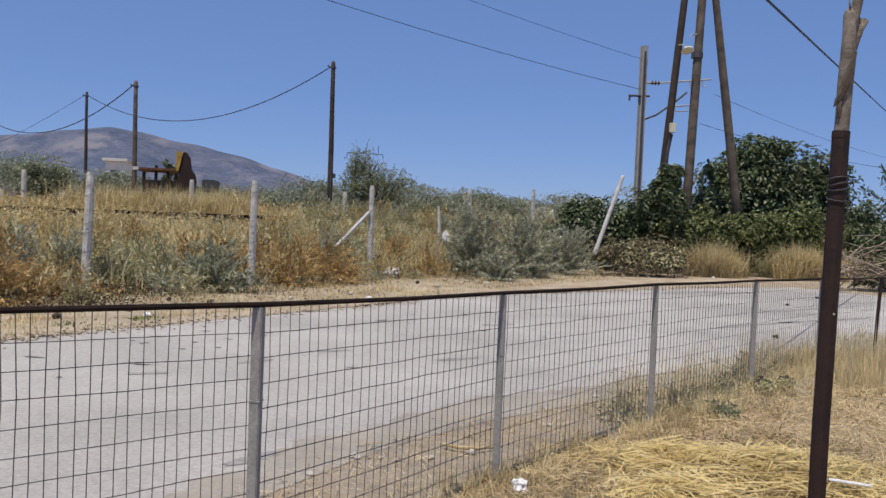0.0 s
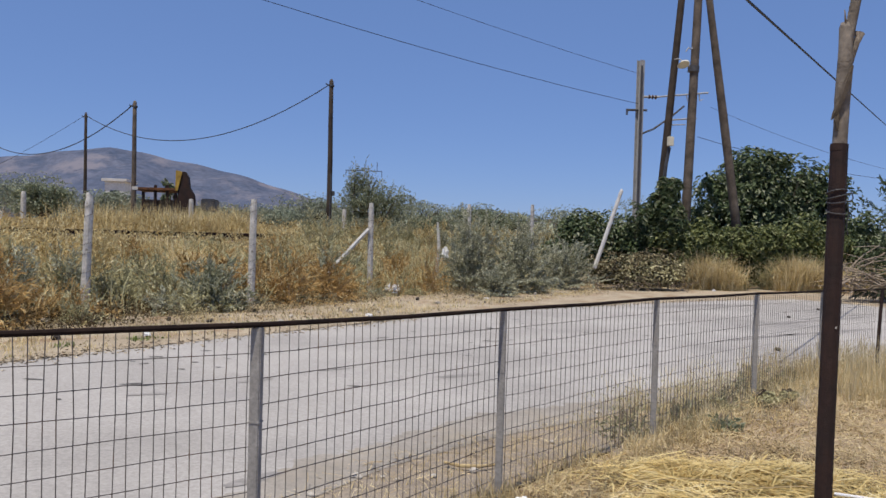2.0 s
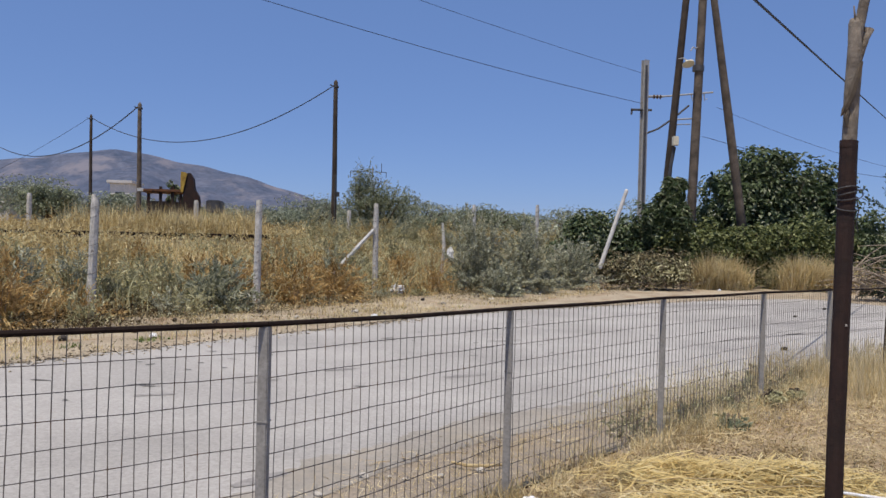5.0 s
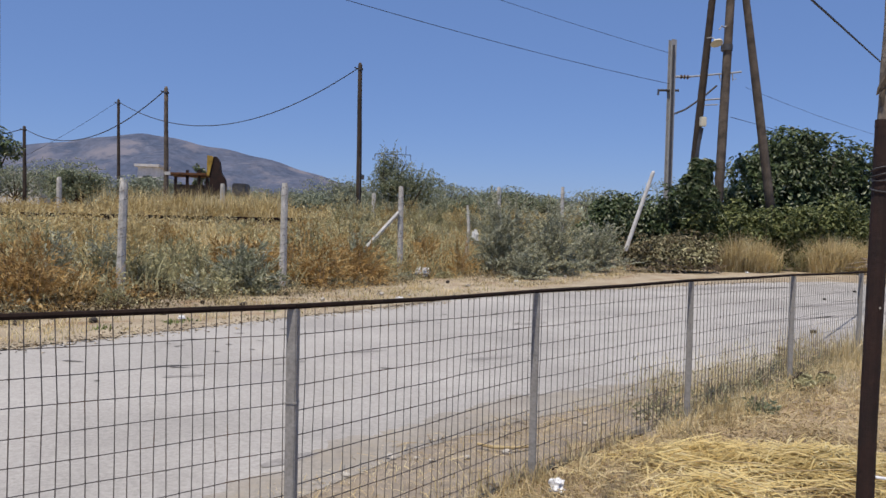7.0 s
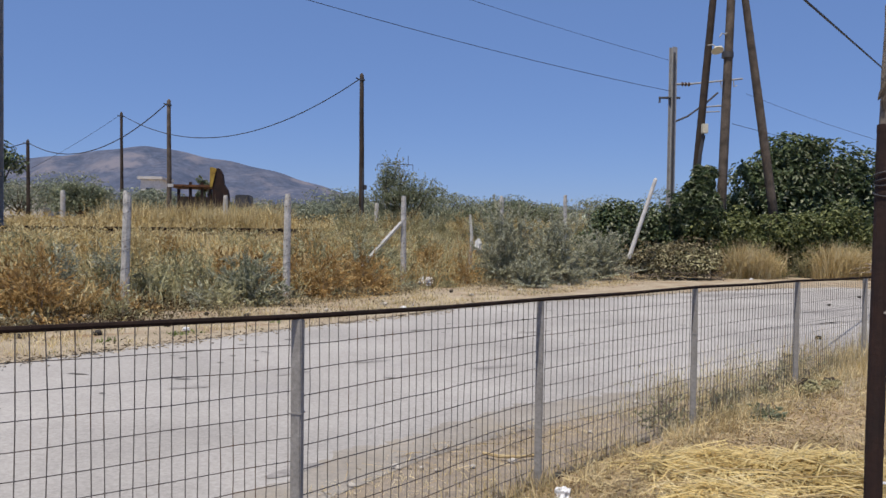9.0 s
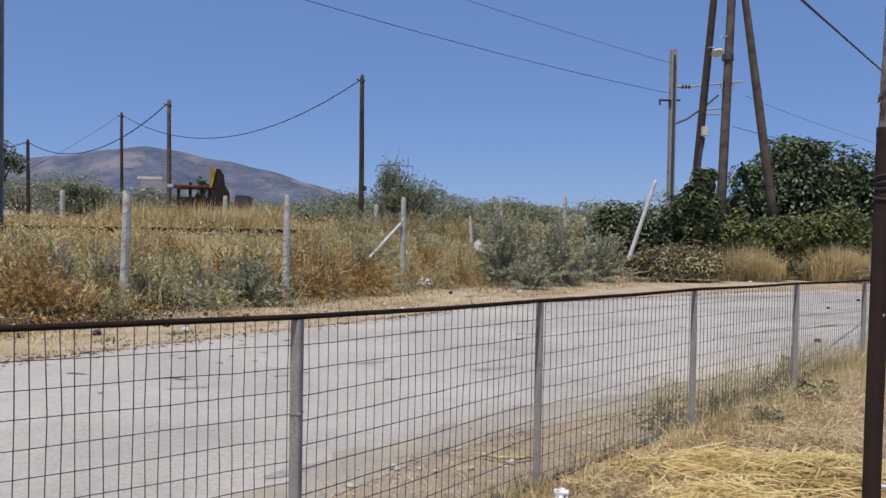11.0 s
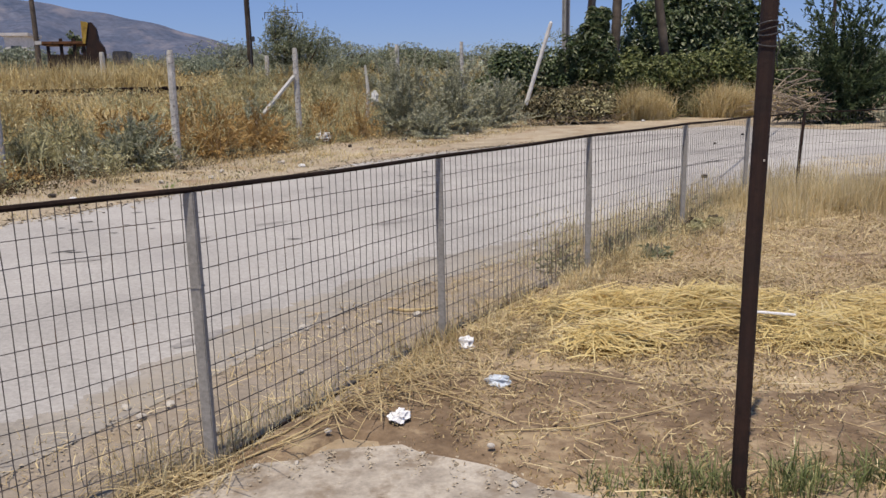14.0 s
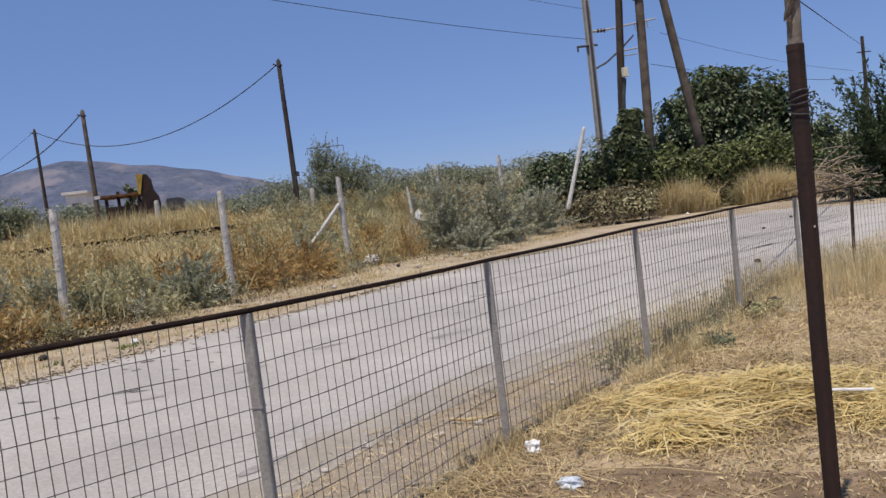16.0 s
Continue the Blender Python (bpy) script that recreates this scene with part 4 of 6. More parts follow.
cable((PA[0] - 0.1, PA[1], PA[2] - 0.25), (PC[0], PC[1], PC[2] - 0.2), 2.05, 0.024, "twisted black power cable sagging between wooden poles")
cable((PB[0] - 0.1, PB[1], PB[2] - 0.2), (PD[0], PD[1], PD[2] - 0.2), 1.55, 0.028, "twisted black power cable sagging between wooden poles")
cable((PC[0] - 0.1, PC[1], PC[2] - 0.2), (PD[0] - 8, PD[1] + 4, 2.5), 0.6, 0.012, "thin black power cable running down behind the poles")
cable((PD[0], PD[1], PD[2] - 0.2), (PD[0] - 16, PD[1] + 2, 5.6), 0.8, 0.03, "thin black power cable beyond the short pole")


# ---- railway masts and catenary ----
def h_beam(w, d, t, h):
    return joined(box(-w / 2, w / 2, -d / 2, -d / 2 + t, 0, h), box(-w / 2, w / 2, d / 2 - t, d / 2, 0, h), box(-t / 2, t / 2, -d / 2 + t, d / 2 - t, 0, h))


MX, MY = -10.75, 26.0
mast = thing("railway_mast", (MX, MY, 1.1), "pale grey galvanised steel railway mast with a warning sign", "railway mast")
part("column", moved(h_beam(0.36, 0.30, 0.025, 11.5), Matrix.Rotation(-0.2, 4, "Z")), M_STEEL, mast)
part("foundation", box(-0.55, 0.55, -0.5, 0.5, -0.3, 0.12, 0.04), M_CONC, mast, "concrete footing")
part("cabinet", joined(box(-0.30, -0.18, -0.34, -0.20, 0.55, 1.9, 0.02), tube([(-0.2, -0.27, 1.9), (0.02, -0.25, 1.2), (0.1, -0.22, 0.75)], 0.045, 6), box(-0.34, 0.32, -0.30, -0.22, 1.82, 1.95)), M_DARKSTEEL, mast, "dark switch rod and bracket")
sg = part("sign", box(-0.09, 0.13, -0.195, -0.185, 3.42, 3.99, 0.004), M_SIGN, mast, "white warning sign")
part("triangle", ([(-0.05, -0.198, 3.77), (0.09, -0.198, 3.77), (0.02, -0.198, 3.92), (-0.05, -0.2, 3.77), (0.09, -0.2, 3.77), (0.02, -0.2, 3.92)], [(0, 1, 2), (3, 4, 5)]), M_BLACK, sg, "black warning triangle")
for z in (3.49, 3.57, 3.65):
    part("text_bar", box(-0.05, 0.09, -0.199, -0.196, z, z + 0.035), M_DARKSTEEL, sg)

CX, CY = 15.95, 40.0
cmast = thing("railway_mast", (CX, CY, 0.6), "grey steel railway mast carrying catenary arms", "railway mast")
part("column", moved(h_beam(0.30, 0.26, 0.03, 10.2), Matrix.Rotation(0.35, 4, "Z")), M_STEEL, cmast)
# Dark bar put over the column to stand in for shade between flanges.
part("flange_shade", box(-0.05, 0.05, -0.21, -0.17, 0.0, 9.9), M_DARKSTEEL, cmast, "dark bar for the shade between the flanges")
part("upper_arm", joined(tube([(0.1, 0, 8.35), (1.0, 0, 8.4)], 0.06, 8), tube([(1.0, 0, 8.4), (3.7, 0, 8.75)], 0.045, 8), tube([(2.5, 0, 8.6), (2.6, 0, 8.25), (2.8, 0, 8.4)], 0.03, 6), tube([(3.2, 0, 8.68), (3.25, 0, 8.3), (3.4, 0, 8.4)], 0.03, 6)), M_STEEL, cmast)
part("stay", tube([(0.1, 0, 6.45), (0.8, 0, 6.75), (1.7, 0, 7.4), (2.4, 0, 8.0)], 0.05, 8), M_DARKSTEEL, cmast, "dark diagonal stay")
part("steady_arm", joined(tube([(1.7, 0, 7.25), (3.1, 0, 7.4)], 0.04, 6), tube([(1.8, 0, 7.0), (2.5, 0, 7.05)], 0.03, 6)), M_STEEL, cmast)
part("crossarm", joined(tube([(-0.7, 0, 7.65), (0.4, 0, 7.68)], 0.06, 8), tube([(-0.65, 0, 7.65), (-0.67, 0, 7.4)], 0.05, 6)), M_DARKSTEEL, cmast)
for x in (0.45, 0.62, 0.79):
    part("insulator", tube([(x, 0, 8.37), (x + 0.06, 0, 8.37), (x + 0.12, 0, 8.38)], [0.06, 0.12, 0.06], 10), M_CERAMIC, cmast)
cable((CX - 0.1, CY, 8.6), (-10.1, 25.0, 10.6), 0.35, 0.013, "grey catenary wire strung between the railway masts", name="catenary_wire")
cable((CX - 0.2, CY, 10.15), (-10.5, 25.6, 13.0), 0.3, 0.010, "thin upper wire strung between the railway masts", name="catenary_wire")
cable((CX + 3.2, CY, 7.05), (40, 52, 6.3), 0.3, 0.014, "catenary wire running on beyond the mast", name="catenary_wire")
cable((CX + 3.9, CY, 8.6), (40, 52, 6.9), 0.3, 0.010, "thin wire running on beyond the mast", name="catenary_wire")

# ---- braced wooden poles by the hedge ----
tripod = thing("braced_poles", (12.2, 26.4, 0.1), "cluster of three weathered wooden poles, one leaning as a brace", "utility pole")
TO = Vector(tripod.location)


def limb(name, a, b, r0, r1, mat, label=""):
    a, b = Vector(a) - TO, Vector(b) - TO
    d = b - a
    pts = [a - d * 0.35 * 0, a + d * 0.3, a + d * 0.65, b, b + d * 0.35]
    return part(name, tube(pts, [r0, (r0 + r1) / 2 * 1.03, (r0 + r1) / 2 * 0.97, r1, r1 * 0.95], 10), mat, tripod, label, smooth=True)


limb("pole", (11.35, 26.9, 0.1), (11.88, 26.44, 9.31), 0.145, 0.115, M_TAR, "tarred wooden pole with a meter box")
limb("pole", (12.19, 26.27, 0.1), (12.40, 26.21, 9.29), 0.165, 0.135, M_POLE)
limb("brace_pole", (14.62, 26.6, 0.1), (12.85, 26.12, 9.27), 0.175, 0.115, M_POLE, "leaning brace pole with bark scars")
part("meter_box", moved(box(-0.10, 0.10, -0.1, 0.05, -0.16, 0.16, 0.02), Matrix.Translation(Vector((11.66, 26.40, 5.0)) - TO)), M_CREAM, tripod, "cream meter box")
part("cable_run", tube([Vector((11.66, 26.45, 4.8)) - TO, Vector((11.58, 26.5, 4.2)) - TO, Vector((11.52, 26.55, 3.3)) - TO, Vector((11.42, 26.7, 1.5)) - TO], 0.06, 6), M_DARKSTEEL, tripod, "black cable run")
lamp_at = Vector((12.28, 26.2, 7.9)) - TO
part("lamp_arm", tube([lamp_at + Vector((0.1, 0, 0.32)), lamp_at + Vector((-0.1, -0.05, 0.2)), lamp_at + Vector((-0.2, -0.08, 0.24)), lamp_at + Vector((-0.3, -0.1, 0.1))], 0.022, 6), M_STEEL, tripod, "bent grey lamp bracket")
shade_at = lamp_at + Vector((-0.46, -0.2, -0.36))
part("lamp_shade", tube([shade_at + Vector((0, 0, 0.12)), shade_at + Vector((0, 0, 0.06)), shade_at + Vector((0.02, -0.05, -0.01)), shade_at + Vector((0.02, -0.06, -0.03))], [0.04, 0.07, 0.20, 0.205], 14), M_CREAM, tripod, "round enamel lamp shade")
part("shade_stem", tube([shade_at + Vector((0, 0, 0.11)), shade_at + Vector((-0.08, 0.1, 0.2)), shade_at + Vector((-0.14, 0.3, 0.22))], 0.02, 6), M_STEEL, tripod, "short grey lamp stem")
part("pole_band", tube([Vector((12.33, 26.23, 7.35)) - TO, Vector((12.335, 26.23, 7.55)) - TO], 0.19, 10), M_DARKSTEEL, tripod, "dark iron band")

# cable over the yard to a far pole
cable((0.7, 3.25, 3.43), (46.68, 58.64, 9.1), 0.03, 0.013, "black service cable crossing over the hedge")
fp = thing("utility_pole", (37.1, 47.1, 0.3), "distant wooden pole with crossarms above the trees", "utility pole", "wooden utility poles")
part("shaft", tube([(0, 0, 0), (0, 0, 8.2)], [0.14, 0.10], 8), M_TAR, fp)
for z in (5.9, 7.2):
    part("crossarm", tube([(-0.45, 0, z), (0.55, 0, z)], 0.04, 6), M_DARKSTEEL, fp)
cable((37.1, 47.1, 6.0), (52, 42, 7.5), 0.8, 0.025, "thin cable running from the distant pole")


# ---- rusty wagon in the grass ----
def prism(outline, y0, y1):
    """A plate of an x-z outline, from y0 to y1."""
    k = len(outline)
    verts = [(x, y0, z) for x, z in outline] + [(x, y1, z) for x, z in outline]
    return verts, [tuple(range(k)), tuple(range(k, 2 * k))[::-1]] + [(i, k + i, k + (i + 1) % k, (i + 1) % k) for i in range(k)]


WX, WY = -6.6, 38.0
wagon = thing("rail_wagon", (WX, WY, 1.2), "rusty flat rail wagon with a yellow bulkhead in the grass", "wagon")
part("deck", box(-1.45, 0.35, -1.1, 1.1, 1.98, 2.10, 0.03), M_OXIDE, wagon, "rusty deck")
part("lip", box(-1.5, -1.25, -1.14, -1.1, 1.98, 2.12), M_WHITE, wagon, "white deck edge")
part("side_wall", box(-1.3, 0.3, 0.2, 0.5, 0.6, 1.62, 0.02), M_BALLAST, wagon, "grey weathered side")
for x in (-1.05, -0.55, -0.05, 0.3):
    part("stanchion", box(x - 0.06, x + 0.06, -1.0, -0.9, 0.3, 1.92 + (0.3 if x in (-0.55, -0.05) else 0.0)), M_RUST, wagon)
part("bulkhead", ([(0.30, -1.1, 2.0), (0.40, -1.1, 2.0), (0.57, -1.1, 2.78), (0.50, -1.1, 2.86), (0.31, -1.1, 2.88), (0.30, -0.7, 2.0), (0.40, -0.7, 2.0), (0.57, -0.7, 2.78), (0.50, -0.7, 2.86), (0.31, -0.7, 2.88)], [(0, 1, 2, 3, 4), (9, 8, 7, 6, 5), (0, 5, 6, 1), (1, 6, 7, 2), (2, 7, 8, 3), (3, 8, 9, 4), (4, 9, 5, 0)]), M_YELLOW, wagon, "faded yellow bulkhead")
part("gusset", prism([(0.40, 0.6), (1.02, 0.6), (1.12, 1.55), (1.08, 1.85), (0.90, 2.15), (0.84, 2.6), (0.70, 2.84), (0.58, 2.84), (0.41, 2.05)], -1.05, -0.65), M_RUST, wagon, "dark rusted gusset plate")
part("coupler_box", box(1.35, 1.95, -0.8, 0.8, 1.15, 1.7, 0.04), M_DARKSTEEL, wagon, "dark end frame")
for x in (-1.0, 0.2):
    for y in (-0.75, 0.75):
        wh = part("wheel", tube([(x, y - 0.07, 0.45), (x, y + 0.07, 0.45)], 0.45, 18), M_RUST, wagon)


# ---- houses far behind ----
def house(x, y, z, w, d, h, roof, label):
    ob = thing("house", (x, y, z), label, "house", "far houses")
    part("wall", box(-w / 2, w / 2, -d / 2, d / 2, 0, h), M_WALL, ob)
    if roof == "gable":
        o = 0.3
        part("roof", ([(-w / 2 - o, -d / 2 - o, h), (w / 2 + o, -d / 2 - o, h), (w / 2 + o, 0, h + 1.3), (-w / 2 - o, 0, h + 1.3), (-w / 2 - o, d / 2 + o, h), (w / 2 + o, d / 2 + o, h)], [(0, 1, 2, 3), (3, 2, 5, 4), (0, 3, 4), (1, 5, 2), (0, 4, 5, 1)]), M_ROOF, ob)
    else:
        part("roof", box(-w / 2 - 0.3, w / 2 + 0.3, -d / 2 - 0.3, d / 2 + 0.3, h + 0.003, h + 0.3, 0.03), M_ROOF, ob)
    k = max(1, int(w // 2.2))
    for i in range(k):
        cx = -w / 2 + w * (i + 0.5) / k
        win = part("window", box(cx - 0.45, cx + 0.45, -d / 2 - 0.05, -d / 2 + 0.02, h * 0.4, h * 0.8), M_GLASS, ob)
        part("sill", box(cx - 0.55, cx + 0.55, -d / 2 - 0.14, -d / 2 - 0.05, h * 0.4 - 0.08, h * 0.4), M_WALL, win)


house(-34.5, 90, 1.4, 6.5, 6, 3.6, "flat", "low white house with a pale roof among trees")
house(-20.9, 90, 1.6, 1.9, 5, 4.5, "flat", "small white building with a flat roof among trees")

# lattice pylon beyond the olive tree
pyl = thing("pylon", (9.0, 170, 1.0), "thin grey lattice power pylon far off", "pylon")
pieces = []
for sx in (-1, 1):
    for sy in (-1, 1):
        pieces.append(tube([(1.4 * sx, 1.4 * sy, 0), (0.3 * sx, 0.3 * sy, 14.5)], 0.08, 4))
for z in (2, 4, 6, 8, 10, 12):
    w = 1.4 - 1.1 * z / 14.5
    pieces.append(tube([(-w, -w, z), (w, -w, z + 1.6)], 0.05, 4))
    pieces.append(tube([(w, -w, z), (-w, -w, z + 1.6)], 0.05, 4))
part("lattice", joined(*pieces), M_STEEL, pyl)
part("crossarm", joined(tube([(-4.2, 0, 13.4), (3.2, 0, 13.4)], 0.09, 4), tube([(-4.2, 0, 13.4), (-4.2, 0, 12.2)], 0.08, 4), tube([(3.2, 0, 13.4), (3.2, 0, 12.2)], 0.08, 4), tube([(2.2, 0, 13.4), (2.2, 0, 15.2)], 0.08, 4)), M_DARKSTEEL, pyl)


# ---- bushes and trees ----
def shrub(name, at, radii, n, size, mat, label, category="bush", lumps=26, seed=1, slim=0.45, stems=9, group="", lump=0.42, upright=0.0, fan=None):
    rng = np.random.default_rng(seed)
    ob = thing(name, (at[0], at[1], at[2]), label, category, group)
    limbs = []
    for i in range(stems):
        a = rng.uniform(0, 6.28)
        tip = Vector((math.cos(a) * radii[0] * rng.uniform(0.3, 0.8), math.sin(a) * radii[1] * rng.uniform(0.3, 0.8), radii[2] * rng.uniform(0.9, 1.6)))
        thick = 0.2 if fan else 1.0
        limbs.append(tube([(0.1 * math.cos(a), 0.1 * math.sin(a), -0.1), tip * 0.5 + Vector((0, 0, 0.1)), tip], [0.03 * thick, 0.02 * thick, 0.006 * thick], 5, False))
    tagged(part("stem", joined(*limbs), M_STICK if fan or mat in (M_GREYLEAF, M_DEADLEAF) else M_TRUNK, ob), kind="stuff")
    if fan:
        v, f = sprigs(rng, radii, fan[0], max(3, n // fan[0]), size, slim, fan[1], fan[2], fan[3])
    else:
        v, f = crown(rng, radii, lumps, n, size, slim, lump=lump, low=-0.75, upright=upright)
        v = v + np.array([0, 0, radii[2] * 0.95])
    v[:, 2] = np.maximum(v[:, 2], -0.02)
    part("foliage", (v, f), mat, ob)
    return ob


def tree(name, at, height, trunk_r, radii, centre, n, size, mat, label, seed=1, lumps=40, slim=0.5, limbs_n=9, lump=0.36, fan=None):
    rng = np.random.default_rng(seed)
    ob = thing(name, at, label, "tree")
    c = Vector(centre)
    fork = Vector((c.x * 0.3, c.y * 0.3, height * 0.35))
    pieces = [tube([(0, 0, -0.1), fork * 0.5 + Vector((0.05, 0, 0)), fork], [trunk_r, trunk_r * 0.8, trunk_r * 0.65], 9)]
    for i in range(limbs_n):
        d = unit(rng.normal(0, 1, 3))
        tip = c + Vector((d[0] * radii[0], d[1] * radii[1], abs(d[2]) * radii[2])) * 0.8
        mid = fork.lerp(tip, 0.5) + Vector(rng.normal(0, 0.1, 3))
        pieces.append(tube([fork, mid, tip], [trunk_r * 0.45, trunk_r * 0.25, trunk_r * 0.06], 6, False))
    part("trunk", joined(*pieces), M_TRUNK, ob, smooth=True)
    if fan:
        v, f = sprigs(rng, (radii[0] * 0.95, radii[1], (centre[2] + radii[2]) * 0.47), fan, n // fan, size, slim, 0.3, 0.9)
        w, g = crown(rng, radii, lumps, n, size, slim, lump=0.42)
        v, f = np.concatenate([v + np.array([0, 0, 0.2]), w * 0.92 + np.array(centre)]), np.concatenate([f, g + len(v)])
    else:
        v, f = crown(rng, radii, lumps, n, size, slim, lump=lump)
        v = v + np.array(centre)
    part("crown", (v, f), mat, ob)
    return ob


gz = lambda x, y: float(ground_z(x, y))
# large silver-grey shrubs at the road bend
M_OLIVEGREY = island_material("dusty_green_leaf", [(0.0, (0.12, 0.135, 0.075)), (0.5, (0.36, 0.37, 0.25)), (1.0, (0.66, 0.65, 0.50))], 0.7, 0.22, clump=0.2)
shrub("grey_shrub", (4.0, 21.3, gz(4.0, 21.3)), (1.15, 0.9, 1.06), 14000, 0.085, M_GREYLEAF, "large silver-grey shrub with small dense leaves", seed=3, group="grey shrubs", slim=0.3, fan=(150, 0.25, 0.7, 0.0))
shrub("grey_shrub", (5.4, 21.5, gz(5.4, 21.5)), (1.25, 0.9, 0.92), 14000, 0.085, M_GREYLEAF, "large silver-grey shrub spreading over the verge", seed=4, group="grey shrubs", slim=0.3, fan=(150, 0.25, 0.7, 0.0))
shrub("grey_shrub", (4.45, 20.1, 0.1), (0.75, 0.6, 0.38), 9262, 0.055, M_GREYLEAF, "low silver-grey shrub at the edge of the dirt", seed=5, group="grey shrubs", fan=(90, 0.2, 0.8, 0.0))
shrub("grey_shrub", (7.2, 23.2, 0.1), (1.3, 0.9, 0.72), 17812, 0.055, M_GREYLEAF, "rounded silver-grey shrub below a leaning post", seed=6, group="grey shrubs", fan=(170, 0.2, 0.8, 0.0))
shrub("grey_shrub", (-1.9, 15.25, 0.1), (0.74, 0.55, 0.48), 3400, 0.115, M_OLIVEGREY, "small dull green shrub beside a concrete post", seed=7, group="grey shrubs", slim=0.22, fan=(70, 0.15, 0.6, 0.0))
shrub("grey_shrub", (-5.1, 10.6, 0.1), (0.7, 0.45, 0.34), 2600, 0.09, M_OLIVEGREY, "low grey-green shrub on the verge", seed=8, group="grey shrubs", slim=0.26, fan=(55, 0.1, 0.65, 0.0))
shrub("grey_shrub", (-6.1, 10.1, 0.1), (0.7, 0.45, 0.34), 2600, 0.085, M_GREYLEAF, "low grey-green shrub on the verge", seed=9, group="grey shrubs", slim=0.28, fan=(55, 0.1, 0.65, 0.0))
brng = np.random.default_rng(77)
ROAD_D = np.array([0.681, 0.731])
LOOKS = {"orange": (M_BROWNGRASS, "fluffy orange-brown withered weed at the foot of the bank"), "olive": (M_OLIVEGRASS, "dusty olive-tan weed bush on the bank"), "grey": (M_GREYLEAF, "silver-grey thistly weed on the bank"), "gold": (M_GRASS, "golden clump of dry grass on the bank"), "green": (M_OLIVELEAF, "dull green weed bush on the bank")}


FANS = {"orange": (90, 0.3, 0.45, 0.5), "olive": (70, 0.2, 0.6, 0.2), "grey": (46, 0.25, 0.75, 0.1), "gold": (110, 0.35, 0.32, 0.5), "green": (60, 0.2, 0.7, 0.2)}


def weed_bush(d, s, q, h, look_, seed, leaf=0.09, slim=0.16, n=1300):
    x, y = ROAD_A + ROAD_D * d + ROAD_N * s
    if float((np.array([x, y]) - TRACK_P) @ TRACK_N) > -3.0:
        return
    mat, label = LOOKS[look_]
    if x < -1.5:
        h = min(h, max((1.40 - gz(x, y)) / 0.92, 0.25))
    shrub("weed_bush", (x, y, gz(x, y) - 0.05), (0.52 * q, 0.46 * q, 0.46 * h), int(n * q * 1.1), leaf, mat, label, seed=seed, lumps=16, stems=7, slim=slim * 1.8, group="weed bushes on the bank", fan=FANS[look_])


# front rank, then a golden and olive rank behind it
for i in range(58):
    d = -5.5 + 0.42 * i + brng.uniform(-0.2, 0.2)
    tone = math.sin(0.9 * d) + 0.6 * math.sin(2.3 * d + 1)
    look_ = "orange" if tone > 0.05 else "olive" if tone > -0.7 else ("grey" if i % 2 else "olive")
    if d > 14.5:
        continue
    weed_bush(d, brng.uniform(4.0, 4.9), brng.uniform(0.8, 1.25), brng.uniform(0.75, 1.35), look_, 300 + i)
for i in range(74):
    d = brng.uniform(-6, 17)
    s_ = brng.uniform(5.2, 9.0)
    look_ = ("gold", "gold", "olive", "gold", "orange", "olive", "gold")[i % 7]
    weed_bush(d, s_, brng.uniform(0.9, 1.5), brng.uniform(0.7, 1.25), look_, 400 + i, 0.11, 0.13, 900)
for i in range(26):
    near = 1.5 if i < 17 else 1.0
    weed_bush(-5 + 0.75 * i + brng.uniform(-0.3, 0.3), brng.uniform(2.9, 3.5) - (0.35 if i < 17 else 0), brng.uniform(0.45, 0.75) * near, brng.uniform(0.2, 0.42) * near, ("olive", "orange", "grey", "olive")[i % 4], 500 + i, 0.07, 0.2, 900)
# large withered clumps along the foot of the bank
for i, (x, y, q, h) in enumerate(((-6.5, 11.2, 0.8, 0.62), (-5.6, 11.9, 0.9, 0.75), (-4.6, 12.5, 0.75, 0.66), (-0.55, 16.9, 0.85, 0.62), (0.25, 17.7, 0.8, 0.6), (-7.2, 10.1, 0.8, 0.6))):
    shrub("withered_weed", (x, y, gz(x, y) - 0.03), (q, 0.6, 0.55 * h / 0.62), 4200, 0.09, M_BROWNGRASS, "large orange-brown withered clump at the foot of the bank", seed=860 + i, lumps=20, stems=12, slim=0.22, group="withered clumps", fan=(150, 0.25, 0.42, 0.6))
# tall weeds that hide the track on its eastern stretch
for i in range(34):
    x = -1.6 + 0.32 * i + brng.uniform(-0.2, 0.2)
    p = np.array([x, TRACK_P[1] + (x - TRACK_P[0]) * TRACK_D[1] / TRACK_D[0]]) - TRACK_N * brng.uniform(2.2, 3.6)
    mat, label = LOOKS[("olive", "gold", "olive", "grey", "olive", "gold", "grey")[i % 7]]
    q = brng.uniform(0.8, 1.3)
    shrub("weed_bush", (p[0], p[1], gz(*p) - 0.05), (0.6 * q, 0.5 * q, brng.uniform(0.42, 0.62)), int(2300 * q), 0.085, mat, label, seed=820 + i, lumps=16, stems=7, slim=0.16, group="weed bushes on the bank", fan=(80, 0.2, 0.55, 0.2))
# withered weed and cut-branch heap
shrub("withered_weed", (2.75, 20.6, gz(2.75, 20.6)), (0.55, 0.5, 0.62), 2200, 0.07, M_BROWNGRASS, "orange-brown withered bush beside the grey shrub", seed=11, slim=0.2, fan=(110, 0.2, 0.5, 0.3))
M_HEAPLEAF = island_material("drying_cut_leaf", [(0.0, (0.045, 0.04, 0.022)), (0.5, (0.15, 0.135, 0.075)), (0.85, (0.30, 0.275, 0.16)), (1.0, (0.48, 0.43, 0.27))], 0.75, 0.15)
heap = thing("branch_heap", (9.7, 24.0, 0.1), "heap of cut branches with withered leaves on the verge", "branch heap")
hr_ = np.random.default_rng(51)
